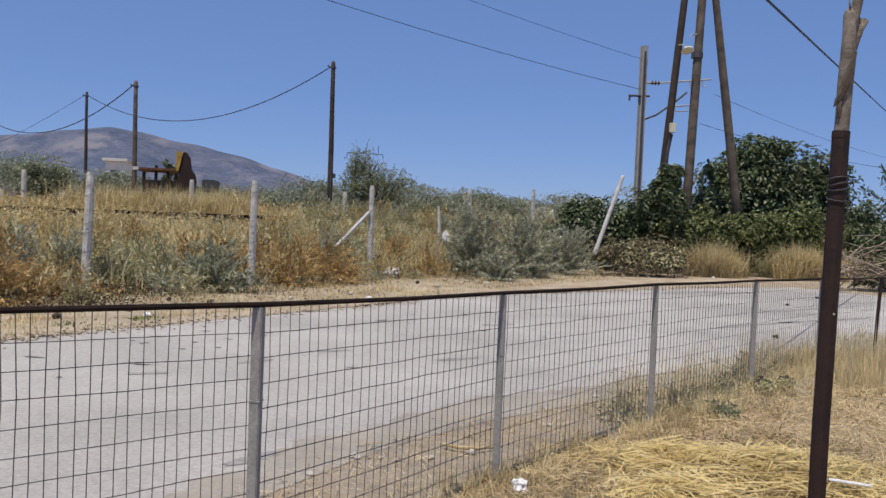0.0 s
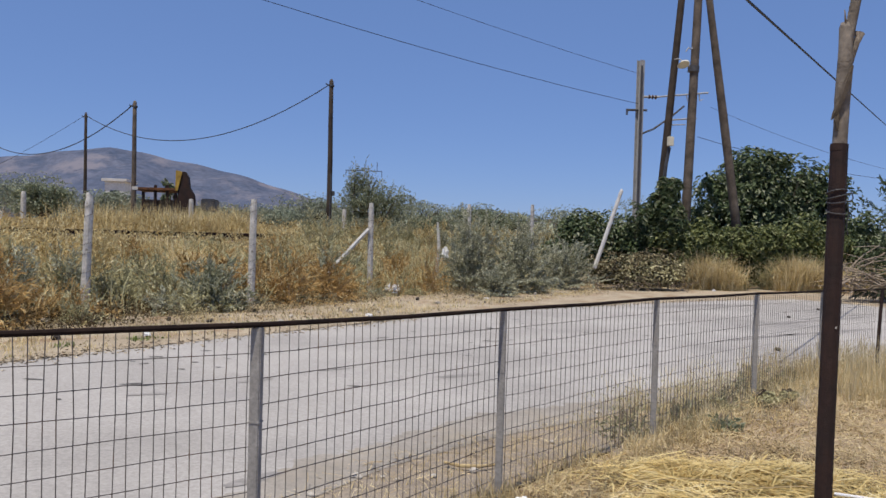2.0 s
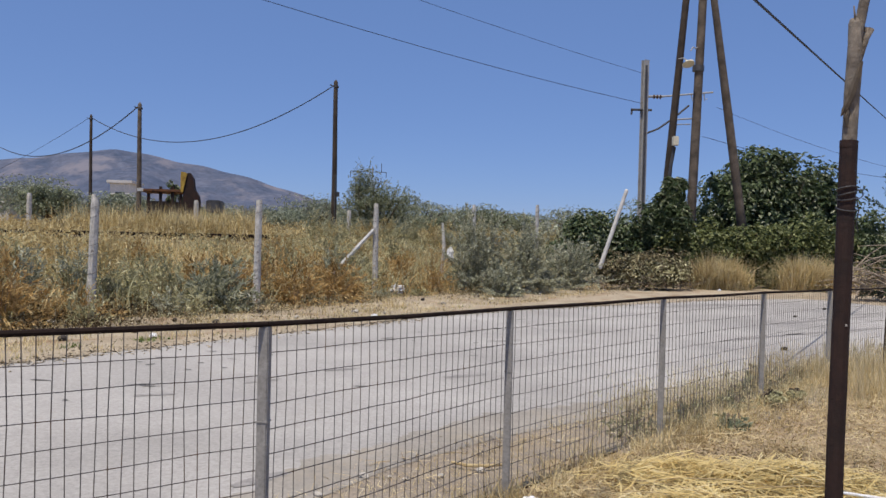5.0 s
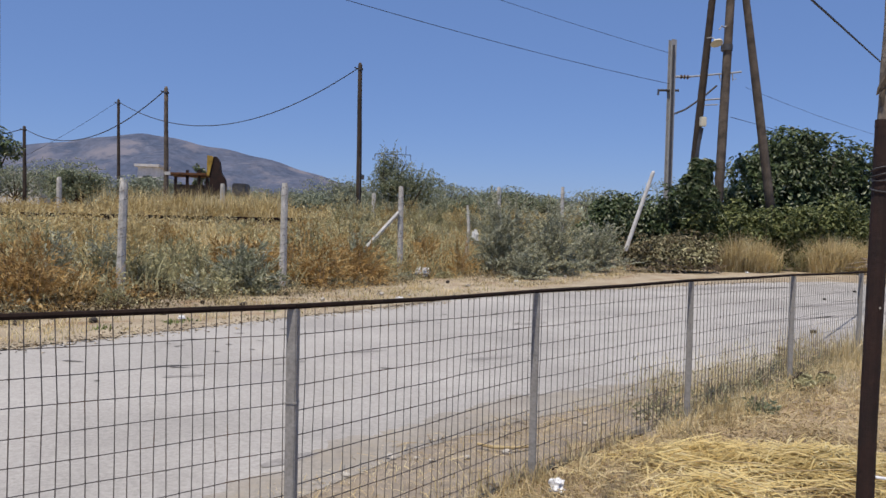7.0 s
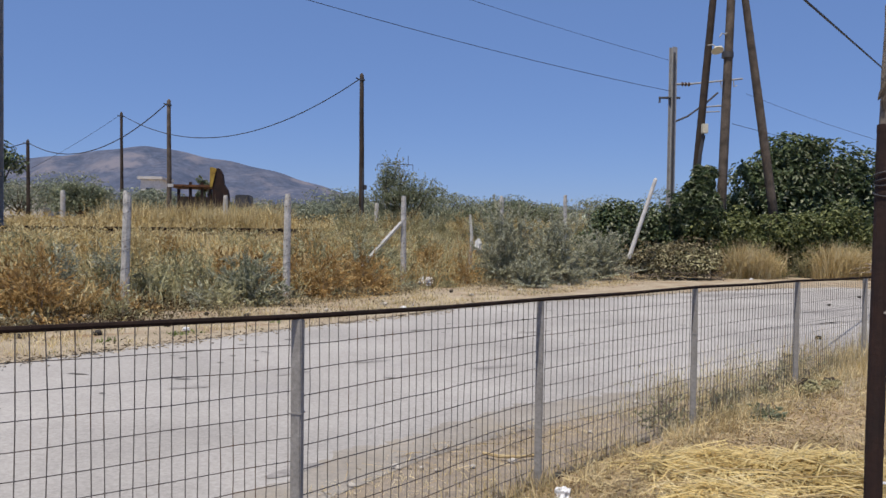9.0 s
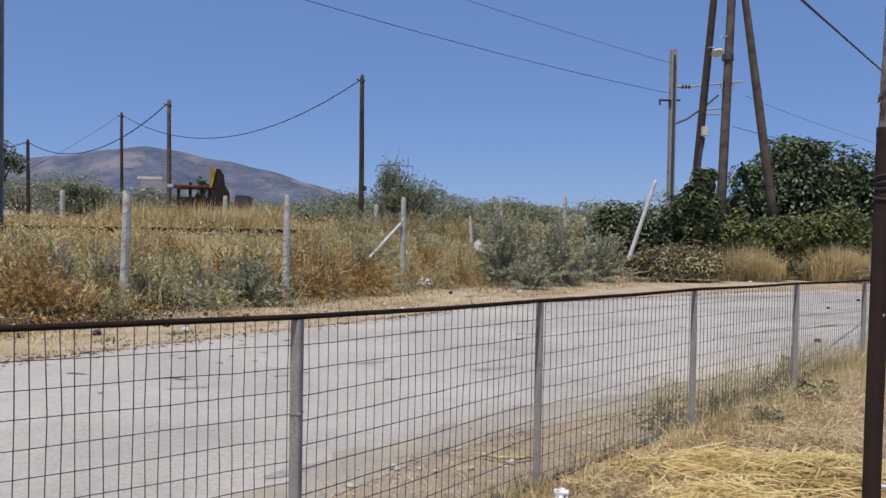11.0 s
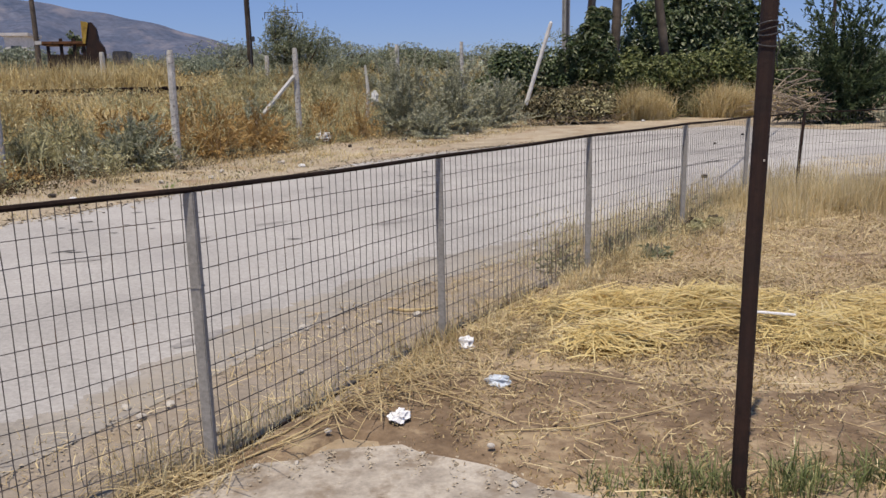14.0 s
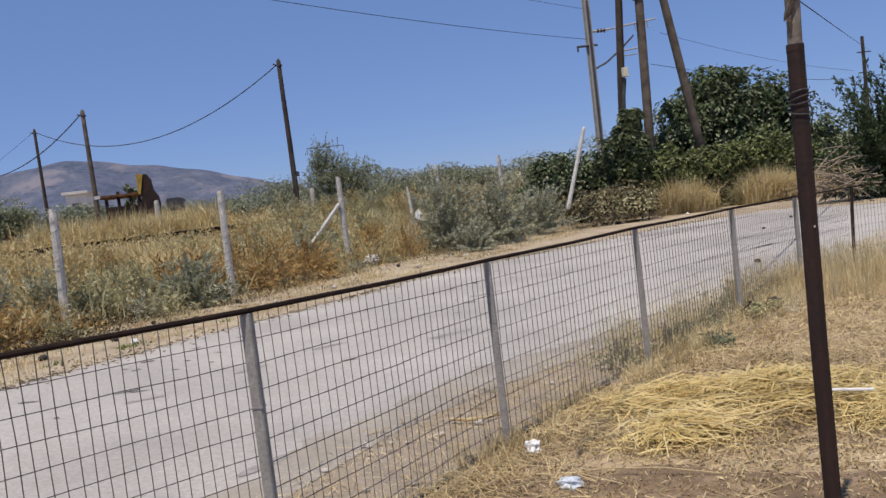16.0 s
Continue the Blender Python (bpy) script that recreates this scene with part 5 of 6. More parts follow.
sticks = []
for i in range(120):
    a, q = hr_.uniform(0, 6.28), math.sqrt(hr_.uniform(0, 1))
    c = Vector((1.6 * q * math.cos(a), 0.9 * q * math.sin(a), 0.1 + 0.75 * (1 - q) * hr_.uniform(0.3, 1)))
    d = Vector((hr_.normal(0, 1), hr_.normal(0, 0.6), hr_.normal(0, 0.35))).normalized() * hr_.uniform(0.25, 0.7)
    sticks.append(tube([c - d, c + Vector((0, 0, 0.05)), c + d], [0.014, 0.011, 0.005], 4, False))
tagged(part("branch", joined(*sticks), M_STICK, heap, "grey dry branches"), kind="stuff")
v, f = crown(hr_, (1.65, 0.85, 0.66), 34, 4200, 0.12, 0.4, low=-0.2)
v[:, 2] = np.maximum(v[:, 2] + 0.6, 0.0)
part("withered_leaves", (v, f), M_DEADLEAF, heap, "withered brown-green leaves")
v, f = crown(hr_, (1.6, 0.85, 0.62), 30, 5200, 0.13, 0.4, low=-0.3)
part("green_leaves", (v + np.array([0.1, -0.1, 0.55]), f), M_HEAPLEAF, heap, "drying pale green cut leaves")
v, f = crown(hr_, (1.65, 0.9, 0.6), 24, 1500, 0.12, 0.4, low=-0.3)
part("bleached_leaves", (v + np.array([-0.1, -0.15, 0.55]), f), M_OLIVEGRASS, heap, "bleached pale cut leaves")
# green hedge and fig tree
for i, (x, y, rx, rz, n) in enumerate(((8.4, 27.3, 1.1, 1.3, 4200), (9.5, 27.0, 1.2, 1.4, 4800), (10.7, 26.6, 1.1, 1.4, 4800), (11.9, 25.6, 1.2, 1.15, 4600), (13.3, 25.5, 1.3, 1.2, 5000), (14.9, 25.6, 1.4, 1.2, 5200), (16.6, 25.6, 1.4, 1.25, 5200), (18.4, 26.0, 1.5, 1.35, 4600), (20.5, 26.4, 1.6, 1.2, 3600), (23.0, 26.0, 1.8, 1.3, 3600), (26.0, 25.5, 2.0, 1.4, 3600))):
    shrub("hedge_bush", (x, y, 0.1), (rx, 0.75, rz), n, 0.15, M_LIMELEAF if i in (3, 4, 5, 6) else M_GREENLEAF, "dense green bush in the roadside hedge" if i in (3, 4, 5, 6) else "dense dark green bush in the roadside hedge", seed=30 + i, lumps=30, slim=0.55, group="hedge bushes")
for i in range(9):
    x = 10.9 + 0.95 * i + brng.uniform(-0.3, 0.3)
    q = brng.uniform(0.5, 0.8)
    shrub("weed_bush", (x, 25.1 + brng.uniform(-0.2, 0.2), 0.06), (q, 0.5 * q, 0.75 * q), 1500, 0.10, M_LIMELEAF if i % 2 else M_OLIVEGRASS, "yellow-green weed bush at the foot of the hedge" if i % 2 else "dry olive weed bush at the foot of the hedge", seed=700 + i, stems=7, slim=0.22, group="weed bushes by the hedge", fan=(60, 0.1, 0.5, 0.3))
tree("fig_tree", (16.4, 28.8, 0.1), 3.0, 0.16, (3.15, 1.8, 1.95), (0.3, 0, 3.15), 20000, 0.22, M_GREENLEAF, "broad dark green fig tree rising above the hedge", seed=42, lumps=75, slim=0.45, lump=0.33)
tree("fig_tree", (11.25, 25.7, 0.1), 2.4, 0.1, (0.95, 0.6, 1.4), (0.1, 0, 2.25), 5600, 0.23, M_GREENLEAF, "smaller dark green fig tree before the wooden poles", seed=43, lumps=30, slim=0.38)
for i, (x, y, rx, rz) in enumerate(((12.6, 28.3, 1.2, 1.5), (14.0, 28.1, 1.3, 1.55), (15.6, 27.6, 1.4, 1.5), (17.6, 27.6, 1.5, 1.55), (19.6, 28.2, 1.5, 1.7))):
    shrub("hedge_bush", (x, y, 0.1), (rx, 0.9, rz), 4200, 0.19, M_GREENLEAF, "dark green fig bush filling the hedge behind", seed=780 + i, lumps=34, slim=0.6, group="hedge bushes")
shrub("dark_bush", (16.4, 20.2, 0.05), (1.95, 1.3, 1.9), 17000, 0.15, M_DARKLEAF, "tall dark green bush overhanging the road edge, darker still for its shaded side", seed=44, slim=0.32, group="dark bushes", fan=(210, 0.06, 0.6, 0.25))
shrub("dark_bush", (20.4, 20.4, 0.05), (2.3, 1.4, 1.8), 9000, 0.16, M_DARKLEAF, "tall dark green bush beside the road, darker still for its shaded side", seed=45, lumps=50, slim=0.32, group="dark bushes", fan=(170, 0.06, 0.6, 0.25))
shrub("grey_shrub", (16.5, 18.2, 0.08), (0.7, 0.5, 0.30), 5000, 0.059, M_GREYLEAF, "low grey shrub at the edge of the road", seed=46, group="grey shrubs", lump=0.5)
# dry branch pile beside the dark tree
bp = thing("branch_heap", (14.9, 20.3, 0.08), "pile of bare grey branches under a dark tree", "branch heap")
sticks = []
for i in range(110):
    a, q = hr_.uniform(0, 6.28), math.sqrt(hr_.uniform(0, 1))
    c = Vector((0.95 * q * math.cos(a), 0.6 * q * math.sin(a), 0.12 + 1.55 * (1 - 0.7 * q) * hr_.uniform(0.2, 1)))
    d = Vector((hr_.normal(0, 1), hr_.normal(0, 0.6), hr_.normal(0, 0.3))).normalized() * hr_.uniform(0.25, 0.75)
    sticks.append(tube([c - d, c + Vector((0, 0, 0.08)), c + d], [0.018, 0.014, 0.006], 5, False))
tagged(part("branch", joined(*sticks), M_STICK, bp), kind="stuff")
# olive and other trees in the plain
tree("olive_tree", (3.0, 44, gz(3, 44)), 2.2, 0.16, (2.35, 1.5, 1.0), (0, 0, 2.1), 3800, 0.17, M_OLIVELEAF, "grey-green olive tree behind the dry grass", seed=60, slim=0.3, lumps=46, fan=120)
tree("olive_tree", (1.9, 44.5, gz(2, 44)), 2.6, 0.14, (1.4, 0.9, 1.1), (0.2, 0, 3.0), 1500, 0.17, M_OLIVELEAF, "taller grey-green olive tree behind the dry grass", seed=61, slim=0.3, lumps=18, fan=60)
tree("olive_tree", (6.4, 46, gz(6, 46)), 2.0, 0.14, (2.0, 1.4, 0.55), (0, 0, 1.0), 2200, 0.17, M_OLIVELEAF, "low grey-green olive tree behind the dry grass", seed=62, slim=0.3, lumps=36, fan=60)
trng = np.random.default_rng(91)
k = 0
for x, y, rx, rz, z0 in ((-3.2, 52, 3.0, 0.75, 0.75), (-0.6, 56, 3.0, 1.25, 1.1), (-14.6, 46, 1.7, 1.15, 1.0), (-12.0, 50, 2.4, 1.0, 0.9), (-24.5, 58, 2.0, 1.5, 1.0), (-29, 66, 2.6, 1.6, 1.2), (-22.5, 72, 3.0, 1.4, 1.3), (-31, 80, 4.5, 2.0, 1.6), (-11, 75, 4.0, 1.0, 1.0), (-28.5, 86, 4.5, 2.2, 1.8), (-41, 78, 5, 2.6, 1.8), (-4, 80, 5, 1.1, 0.9), (8, 70, 4.5, 1.3, 1.3), (14, 78, 4.5, 1.3, 1.2), (20, 85, 5, 1.4, 1.2), (27, 84, 5, 1.8, 1.2), (35, 80, 5, 2.4, 1.2), (10.5, 52, 2.6, 1.0, 1.0)):
    k += 1
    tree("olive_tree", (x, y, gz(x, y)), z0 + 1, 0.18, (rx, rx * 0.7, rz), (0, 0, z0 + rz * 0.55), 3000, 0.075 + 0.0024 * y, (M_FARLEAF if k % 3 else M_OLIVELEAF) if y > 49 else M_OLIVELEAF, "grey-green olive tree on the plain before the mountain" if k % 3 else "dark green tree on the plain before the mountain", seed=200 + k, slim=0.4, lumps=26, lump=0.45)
tree("plane_tree", (-17.6, 36.5, 1.2), 4.5, 0.25, (2.2, 2.0, 2.7), (0, 0, 4.6), 6500, 0.22, M_FRESH, "tall leafy green tree beside the railway", seed=70, lumps=46, slim=0.6)
tree("plane_tree", (-17.0, 40.5, 1.2), 3.5, 0.2, (1.6, 1.6, 1.7), (0, 0, 3.3), 3200, 0.20, M_GREENLEAF, "dark green tree beside the railway", seed=71, lumps=30, slim=0.6)
shrub("hedge_bush", (-15.6, 33.5, 1.2), (1.5, 1.2, 1.3), 4200, 0.16, M_FRESH, "fresh green bush beside the railway", seed=72, lumps=30)
tree("cypress", (-11.0, 62, gz(-11, 62)), 2, 0.1, (0.8, 0.8, 1.0), (0, 0, 2.9), 900, 0.22, M_GREENLEAF, "small dark round tree behind the wagon", seed=73, lumps=14)
# low far woods as one sheet of clumps
fr = np.random.default_rng(95)
n = 20000
ang = fr.uniform(-0.75, 0.95, n)
dist = 95 + 520 * fr.uniform(0, 1, n) ** 1.6
cx, cy = np.sin(ang) * dist, np.cos(ang) * dist
hh = fr.uniform(0.2, 1.0, n) * (2.0 + dist * 0.006)
pts = np.column_stack([cx + fr.normal(0, 2, n), cy + fr.normal(0, 2, n), ground_z(cx, cy) + hh])
lv, lf = leaves(pts, unit(fr.normal(0, 1, (n, 3)) + np.array([0, -0.3, 0.8])), fr.uniform(0.6, 1.4, n) * (0.35 + dist * 0.0035), fr, 0.8)
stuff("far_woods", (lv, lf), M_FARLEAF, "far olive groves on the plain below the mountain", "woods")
n = 7000
cx = fr.uniform(-300, 900, n)
cy = 760 + fr.normal(0, 25, n)
pts = np.column_stack([cx, cy, fr.uniform(0, 1, n) * (15 + 5 * np.sin(cx / 60))])
lv, lf = leaves(pts, unit(fr.normal(0, 1, (n, 3)) + np.array([0, -0.6, 0.5])), fr.uniform(3, 6.5, n), fr, 0.8)
stuff("far_woods", (lv, lf), M_OLIVELEAF, "dark far tree line along the horizon", "woods")


# ---- straw, stubble and litter in the yard ----
def yard(p):
    """Inside the fence and off the pad."""
    d = np.array([1.5, 1.36]) / math.hypot(1.5, 1.36)
    nrm = np.array([d[1], -d[0]])
    inside = (p - np.array([1.06, 4.60])) @ nrm > 0.05
    off = ~((p[:, 0] < 0.75 - 0.0 * p[:, 1]) & (p[:, 1] < 3.35) & (p[:, 0] + p[:, 1] < 3.85)) & ~(p[:, 0] * 1.25 + p[:, 1] < 4.08) 
    return inside & off


yr = np.random.default_rng(17)
# bare brown earth before the pad
M_EARTH = rough_material("brown_earth", (0.135, 0.09, 0.054), (0.29, 0.208, 0.132), 5.0, 0.95, fine=30, stain=(0.36, 0.28, 0.175), stain_scale=5.0, stain_at=(0.52, 0.68), bumps=0.7, dist=0.02)
for cx, cy, rx, ry, turn, nm in ((1.45, 3.25, 1.35, 0.62, -0.35, "brown_earth"), (3.3, 2.7, 1.5, 0.55, -0.25, "brown_earth"), (0.15, 3.45, 0.75, 0.14, 0.74, "brown_earth"), (5.3, 5.3, 0.8, 0.35, -0.5, "brown_earth")):
    k = 90
    a = np.arange(k) * 2 * np.pi / k
    rr = 1 + 0.12 * np.sin(3 * a + cx) + 0.09 * np.sin(7 * a + cy) + 0.06 * np.sin(13 * a) + yr.normal(0, 0.035, k)
    rim = np.stack([cx + rx * rr * np.cos(a) * math.cos(turn) - ry * rr * np.sin(a) * math.sin(turn), cy + rx * rr * np.cos(a) * math.sin(turn) + ry * rr * np.sin(a) * math.cos(turn)], -1)
    mid = np.array([cx, cy])
    v = [(cx, cy, 0.104)] + [(*(mid + (p_ - mid) * 0.9), 0.102) for p_ in rim] + [(*p_, 0.074) for p_ in rim]
    f = [(0, 1 + i, 1 + (i + 1) % k) for i in range(k)] + [(1 + i, 1 + k + i, 1 + k + (i + 1) % k, 1 + (i + 1) % k) for i in range(k)]
    tagged(part(nm, (v, f), M_EARTH, smooth=True), "bare dark brown earth in the yard", "earth", kind="structure")
thick = lambda p: 0.5 + 0.5 * np.tanh(2.2 * (lump_noise(p[:, 0], p[:, 1], 1.5, 1.0) + 0.15 + 0.35 * (p[:, 1] - 3.9) - 1.7 * np.exp(-(((p[:, 0] - 1.6) / 1.0) ** 2 + ((p[:, 1] - 2.95) / 0.5) ** 2))))
p = scatter(yr, 30000, 0.2, 14, 1.6, 12.5, lambda q: yard(q) & (yr.uniform(0, 1, len(q)) < 0.10 + 0.90 * thick(q)) & (yr.uniform(0, 1, len(q)) < np.clip(6.5 / (q[:, 0] ** 2 + q[:, 1] ** 2) ** 0.5, 0.25, 1)))
n = len(p)
c = np.column_stack([p, ground_z(p[:, 0], p[:, 1]) + yr.uniform(0.018, 0.04, n)])
stuff("loose_straw", straws(c, yr.uniform(0.03, 0.14, n) * (1 + 1.6 * (yr.uniform(0, 1, n) > 0.93)), yr.uniform(0.002, 0.0048, n), yr, 0.14), M_STRAW, "loose dry straw littering the brown yard soil", "straw")
p = scatter(yr, 9000, 0.2, 14, 1.6, 12.5, lambda q: yard(q) & (yr.uniform(0, 1, len(q)) < thick(q)))
n = len(p)
root = np.column_stack([p, ground_z(p[:, 0], p[:, 1]) - 0.01])
stuff("stubble", blades(root, yr.uniform(0.03, 0.14, n), np.abs(yr.normal(0, 0.7, n)), yr.uniform(0.003, 0.006, n), yr), M_PALEGRASS, "short bleached stubble in the yard soil", "dry grass")
sp = np.concatenate([np.stack([yr.normal(mx0, 0.12, 16), yr.normal(my0, 0.06, 16)], -1) for mx0, my0 in ((1.35, 2.62), (1.62, 2.58), (2.0, 2.5), (2.3, 2.46))])
sp = sp[sp[:, 0] * 1.25 + sp[:, 1] > 4.15]
stuff("green_weeds", tufts(yr, sp, 16, 0.05, 0.07, 0.22, 0.006, 0.8), M_LIMELEAF, "olive-green weeds at the edge of the pad", "weeds")
p = scatter(yr, 11000, 0.6, 12, 2.6, 11.5, lambda q: yard(q) & (yr.uniform(0, 1, len(q)) < (0.06 + 0.94 * thick(q) ** 2) * np.clip((q[:, 1] - 2.4) / 2.2, 0.12, 1)) & (yr.uniform(0, 1, len(q)) < np.clip(6.0 / (q[:, 0] ** 2 + q[:, 1] ** 2) ** 0.5, 0.3, 1)))
n = len(p)
c = np.column_stack([p, ground_z(p[:, 0], p[:, 1]) + yr.uniform(0.022, 0.05, n)])
head = 2.4 + 2.2 * lump_noise(p[:, 0], p[:, 1], 2.1, 0.6) + yr.normal(0, 0.9, n)
stuff("strewn_straw", straws(c, yr.uniform(0.05, 0.24, n) * (1 + (yr.uniform(0, 1, n) > 0.9)), yr.uniform(0.0025, 0.006, n), yr, 0.25, head), M_STRAW, "long straw strewn over the yard in drifts", "straw")
sp = scatter(yr, 3600, 0.6, 9, 2.3, 9.5, lambda q: yard(q) & (yr.uniform(0, 1, len(q)) < np.clip(4.5 / (q[:, 0] ** 2 + q[:, 1] ** 2) ** 0.5, 0.15, 1)))
stuff("curled_husks", fluff(yr, sp, 16, 0.07, 0.02, 0.07, 0.035, 0.16, 0.0, 0.0), M_STRAW, "curled husks and broken straw over the yard soil", "straw")
# crumbs of soil and husk
n = 16000
p = scatter(yr, n, 0.0, 9, 1.6, 9.5, yard)
c = np.column_stack([p, ground_z(p[:, 0], p[:, 1]) + 0.028])
n = len(p)
stuff("soil_crumbs", leaves(c, unit(yr.normal(0, 0.5, (n, 3)) + np.array([0, 0, 1.0])), yr.uniform(0.006, 0.018, n), yr, 0.7), M_DEADLEAF, "crumbs of earth and withered husks on the soil", "soil")


# grit and earth trodden over the broken edge of the pad
er = np.random.default_rng(61)
n = 2600
p = pe[er.integers(0, 66, n)] * (1 - np.abs(er.normal(0, 0.035, n)))[:, None] + er.normal(0, 0.02, (n, 2))
c = np.column_stack([p, 0.124 + er.uniform(0, 0.004, n)])
stuff("pad_grit", leaves(c, unit(er.normal(0, 0.3, (n, 3)) + np.array([0, 0, 1.0])), er.uniform(0.004, 0.02, n), er, 0.75), M_DUST, "grit and earth crumbs along the broken pad edge", "soil")
for i in range(16):
    q = pe[int(er.integers(20, 64))] * er.uniform(0.97, 1.06)
    size = er.uniform(0.008, 0.02)
    ob = new("stone", stones[i % 4])
    ob.location, ob.scale, ob.rotation_euler = (q[0], q[1], 0.122 + size * 0.3), (size, size, size), (0, 0, er.uniform(0, 6))
    tagged(ob, "small pale pebble at the edge of the pad", "stone", "pebbles by the pad")


# yellow straw heap: swirling long stalks over a mound
def mound(x, y, cx, cy, rx, ry, h, turn=0.0):
    u = (x - cx) * math.cos(turn) + (y - cy) * math.sin(turn)
    w = -(x - cx) * math.sin(turn) + (y - cy) * math.cos(turn)
    return h * np.exp(-((u / rx) ** 2 + (w / ry) ** 2))


HEAPS = [(2.85, 4.6, 0.55, 0.36, 0.11), (3.35, 4.0, 0.62, 0.42, 0.06), (2.2, 4.85, 0.6, 0.34, 0.08), (2.0, 4.2, 0.4, 0.28, 0.09), (4.1, 4.3, 0.6, 0.4, 0.05)]
hv, hf = [], []
for hi, (cx, cy, rx, ry, h) in enumerate(HEAPS):
    n = (3600, 2700, 1500, 1000, 1600)[hi]
    a, q = yr.uniform(0, 6.28, n), np.abs(yr.normal(0, 0.6, n))
    x, y = cx + rx * q * np.cos(a), cy + ry * q * np.sin(a)
    z = ground_z(x, y) + sum(mound(x, y, *hp) for hp in HEAPS) * yr.uniform(0.35, 1.0, n) + 0.008
    head = 2.65 + 2.6 * lump_noise(x, y, 3.4, 0.55) + yr.normal(0, 0.75, n)
    v, f = straws(np.column_stack([x, y, z]), yr.uniform(0.07, 0.30, n) * (1 + 0.6 * (yr.uniform(0, 1, n) > 0.9)), yr.uniform(0.003, 0.0075, n), yr, 0.14, head)
    hf.append(f + sum(len(w) for w in hv))
    hv.append(v)
stuff("straw_heap", (np.concatenate(hv), np.concatenate(hf)), M_HEAP, "heap of bright yellow cut straw lying in the yard", "straw heap")
mx_, my_ = np.meshgrid(np.linspace(1.2, 4.9, 46), np.linspace(3.4, 6.0, 34))
mz_ = ground_z(mx_, my_) - 0.03 + sum(mound(mx_, my_, *hp) for hp in HEAPS) * 0.62
mv_ = np.stack([mx_, my_, mz_], -1).reshape(-1, 3)
mf_ = [(j * 46 + i, j * 46 + i + 1, (j + 1) * 46 + i + 1, (j + 1) * 46 + i) for j in range(33) for i in range(45)]
M_MULCH = rough_material("matted_straw", (0.20, 0.135, 0.06), (0.40, 0.28, 0.11), 6, 0.95, fine=40, bumps=0.8, dist=0.02)
tagged(part("matted_straw", (mv_, mf_), M_MULCH, smooth=True), "matted brown straw under the yellow heap", "straw", kind="stuff")

# straw caught along the fence beside the pad
q = yr.uniform(0, 3.2, 1500)
o = yr.normal(0.05, 0.12, 1500)
bc = np.column_stack([-0.225 - 0.84 * q + 0.54 * o, 3.225 - 0.54 * q - 0.84 * o, 0.105 + np.abs(yr.normal(0, 0.02, 1500))])
stuff("berm_straw", straws(bc, yr.uniform(0.05, 0.3, 1500), yr.uniform(0.002, 0.004, 1500), yr, 0.2, 0.57 + yr.normal(0, 0.7, 1500)), M_STRAW, "dry straw caught along the fence foot", "straw")
# dry grass along the fence foot and tufts further along
d = np.array([1.5, 1.36]) / math.hypot(1.5, 1.36)
for (t0, t1, cnt, h0, h1, w0, mat, lab) in ((-2.2, 3.2, 260, 0.05, 0.22, 0.10, M_PALEGRASS, "withered weeds along the fence foot"), (2.0, 7.2, 320, 0.06, 0.28, 0.16, M_PALEGRASS, "pale dry weeds tangled in the fence foot"), (3.8, 9.6, 190, 0.08, 0.30, 0.28, M_PALEGRASS, "straw-coloured grass along the fence")):
    t = yr.uniform(t0, t1, cnt)
    off = yr.normal(0.02, w0, cnt)
    sp = np.array([1.06, 4.60]) + d * t[:, None] * 1.0 + np.stack([np.full(cnt, d[1]), np.full(cnt, -d[0])], -1) * (off + w0 * 0.6)[:, None]
    stuff("fence_grass", tufts(yr, sp, 13, 0.06, h0, h1, 0.005, 0.8), mat, lab, "dry grass")
sp = np.stack([yr.normal(6.2, 0.75, 170), yr.normal(7.9, 0.55, 170)], -1)
stuff("tall_yard_grass", tufts(yr, sp, 24, 0.07, 0.25, 0.62, 0.005, 0.4), M_PALEGRASS, "tall straw-coloured grass tuft at the bend of the fence", "dry grass")
sp = np.stack([yr.uniform(6.5, 13, 420), yr.uniform(5.5, 9.2, 420)], -1)
stuff("yard_grass", tufts(yr, sp, 16, 0.12, 0.05, 0.22, 0.006, 0.8), M_PALEGRASS, "short straw-coloured grass in the yard", "dry grass")
# verge between fence and road
t = -4.5 + 11.0 * yr.uniform(0, 1, 2600) ** 0.6
sp = np.array([1.06, 4.60]) + d * t[:, None] - np.stack([np.full(2600, d[1]), np.full(2600, -d[0])], -1) * yr.uniform(0.03, 0.8, 2600)[:, None]
stuff("roadside_stubble", tufts(yr, sp, 7, 0.08, 0.02, 0.09, 0.005, 1.0), M_PALEGRASS, "short stubble between the fence and the road", "dry grass")
sp = np.array([1.06, 4.60]) + d * yr.normal(3.3, 0.9, 60)[:, None] - np.stack([np.full(60, d[1]), np.full(60, -d[0])], -1) * yr.uniform(0.1, 0.7, 60)[:, None]
stuff("grey_weeds", tufts(yr, sp, 9, 0.06, 0.2, 0.55, 0.004, 0.6), M_PALEGRASS, "spindly grey weeds behind the fence", "weeds")
stuff("grey_weed_leaves", fluff(yr, sp, 14, 0.08, 0.15, 0.5, 0.03, 0.3), M_OLIVEGRASS, "small grey leaves of the spindly weeds", "weeds")
for x, y, q in ((4.1, 7.0, 0.13), (4.45, 7.2, 0.09)):
    shrub("weed_tuft", (x, y, 0.08), (q * 1.3, q, q * 0.7), 420, 0.05, M_OLIVEGRASS, "small olive-green weed in the dry yard", "weed", lumps=10, seed=int(x * 100), stems=6, group="green weeds in the yard")
wr = np.random.default_rng(207)
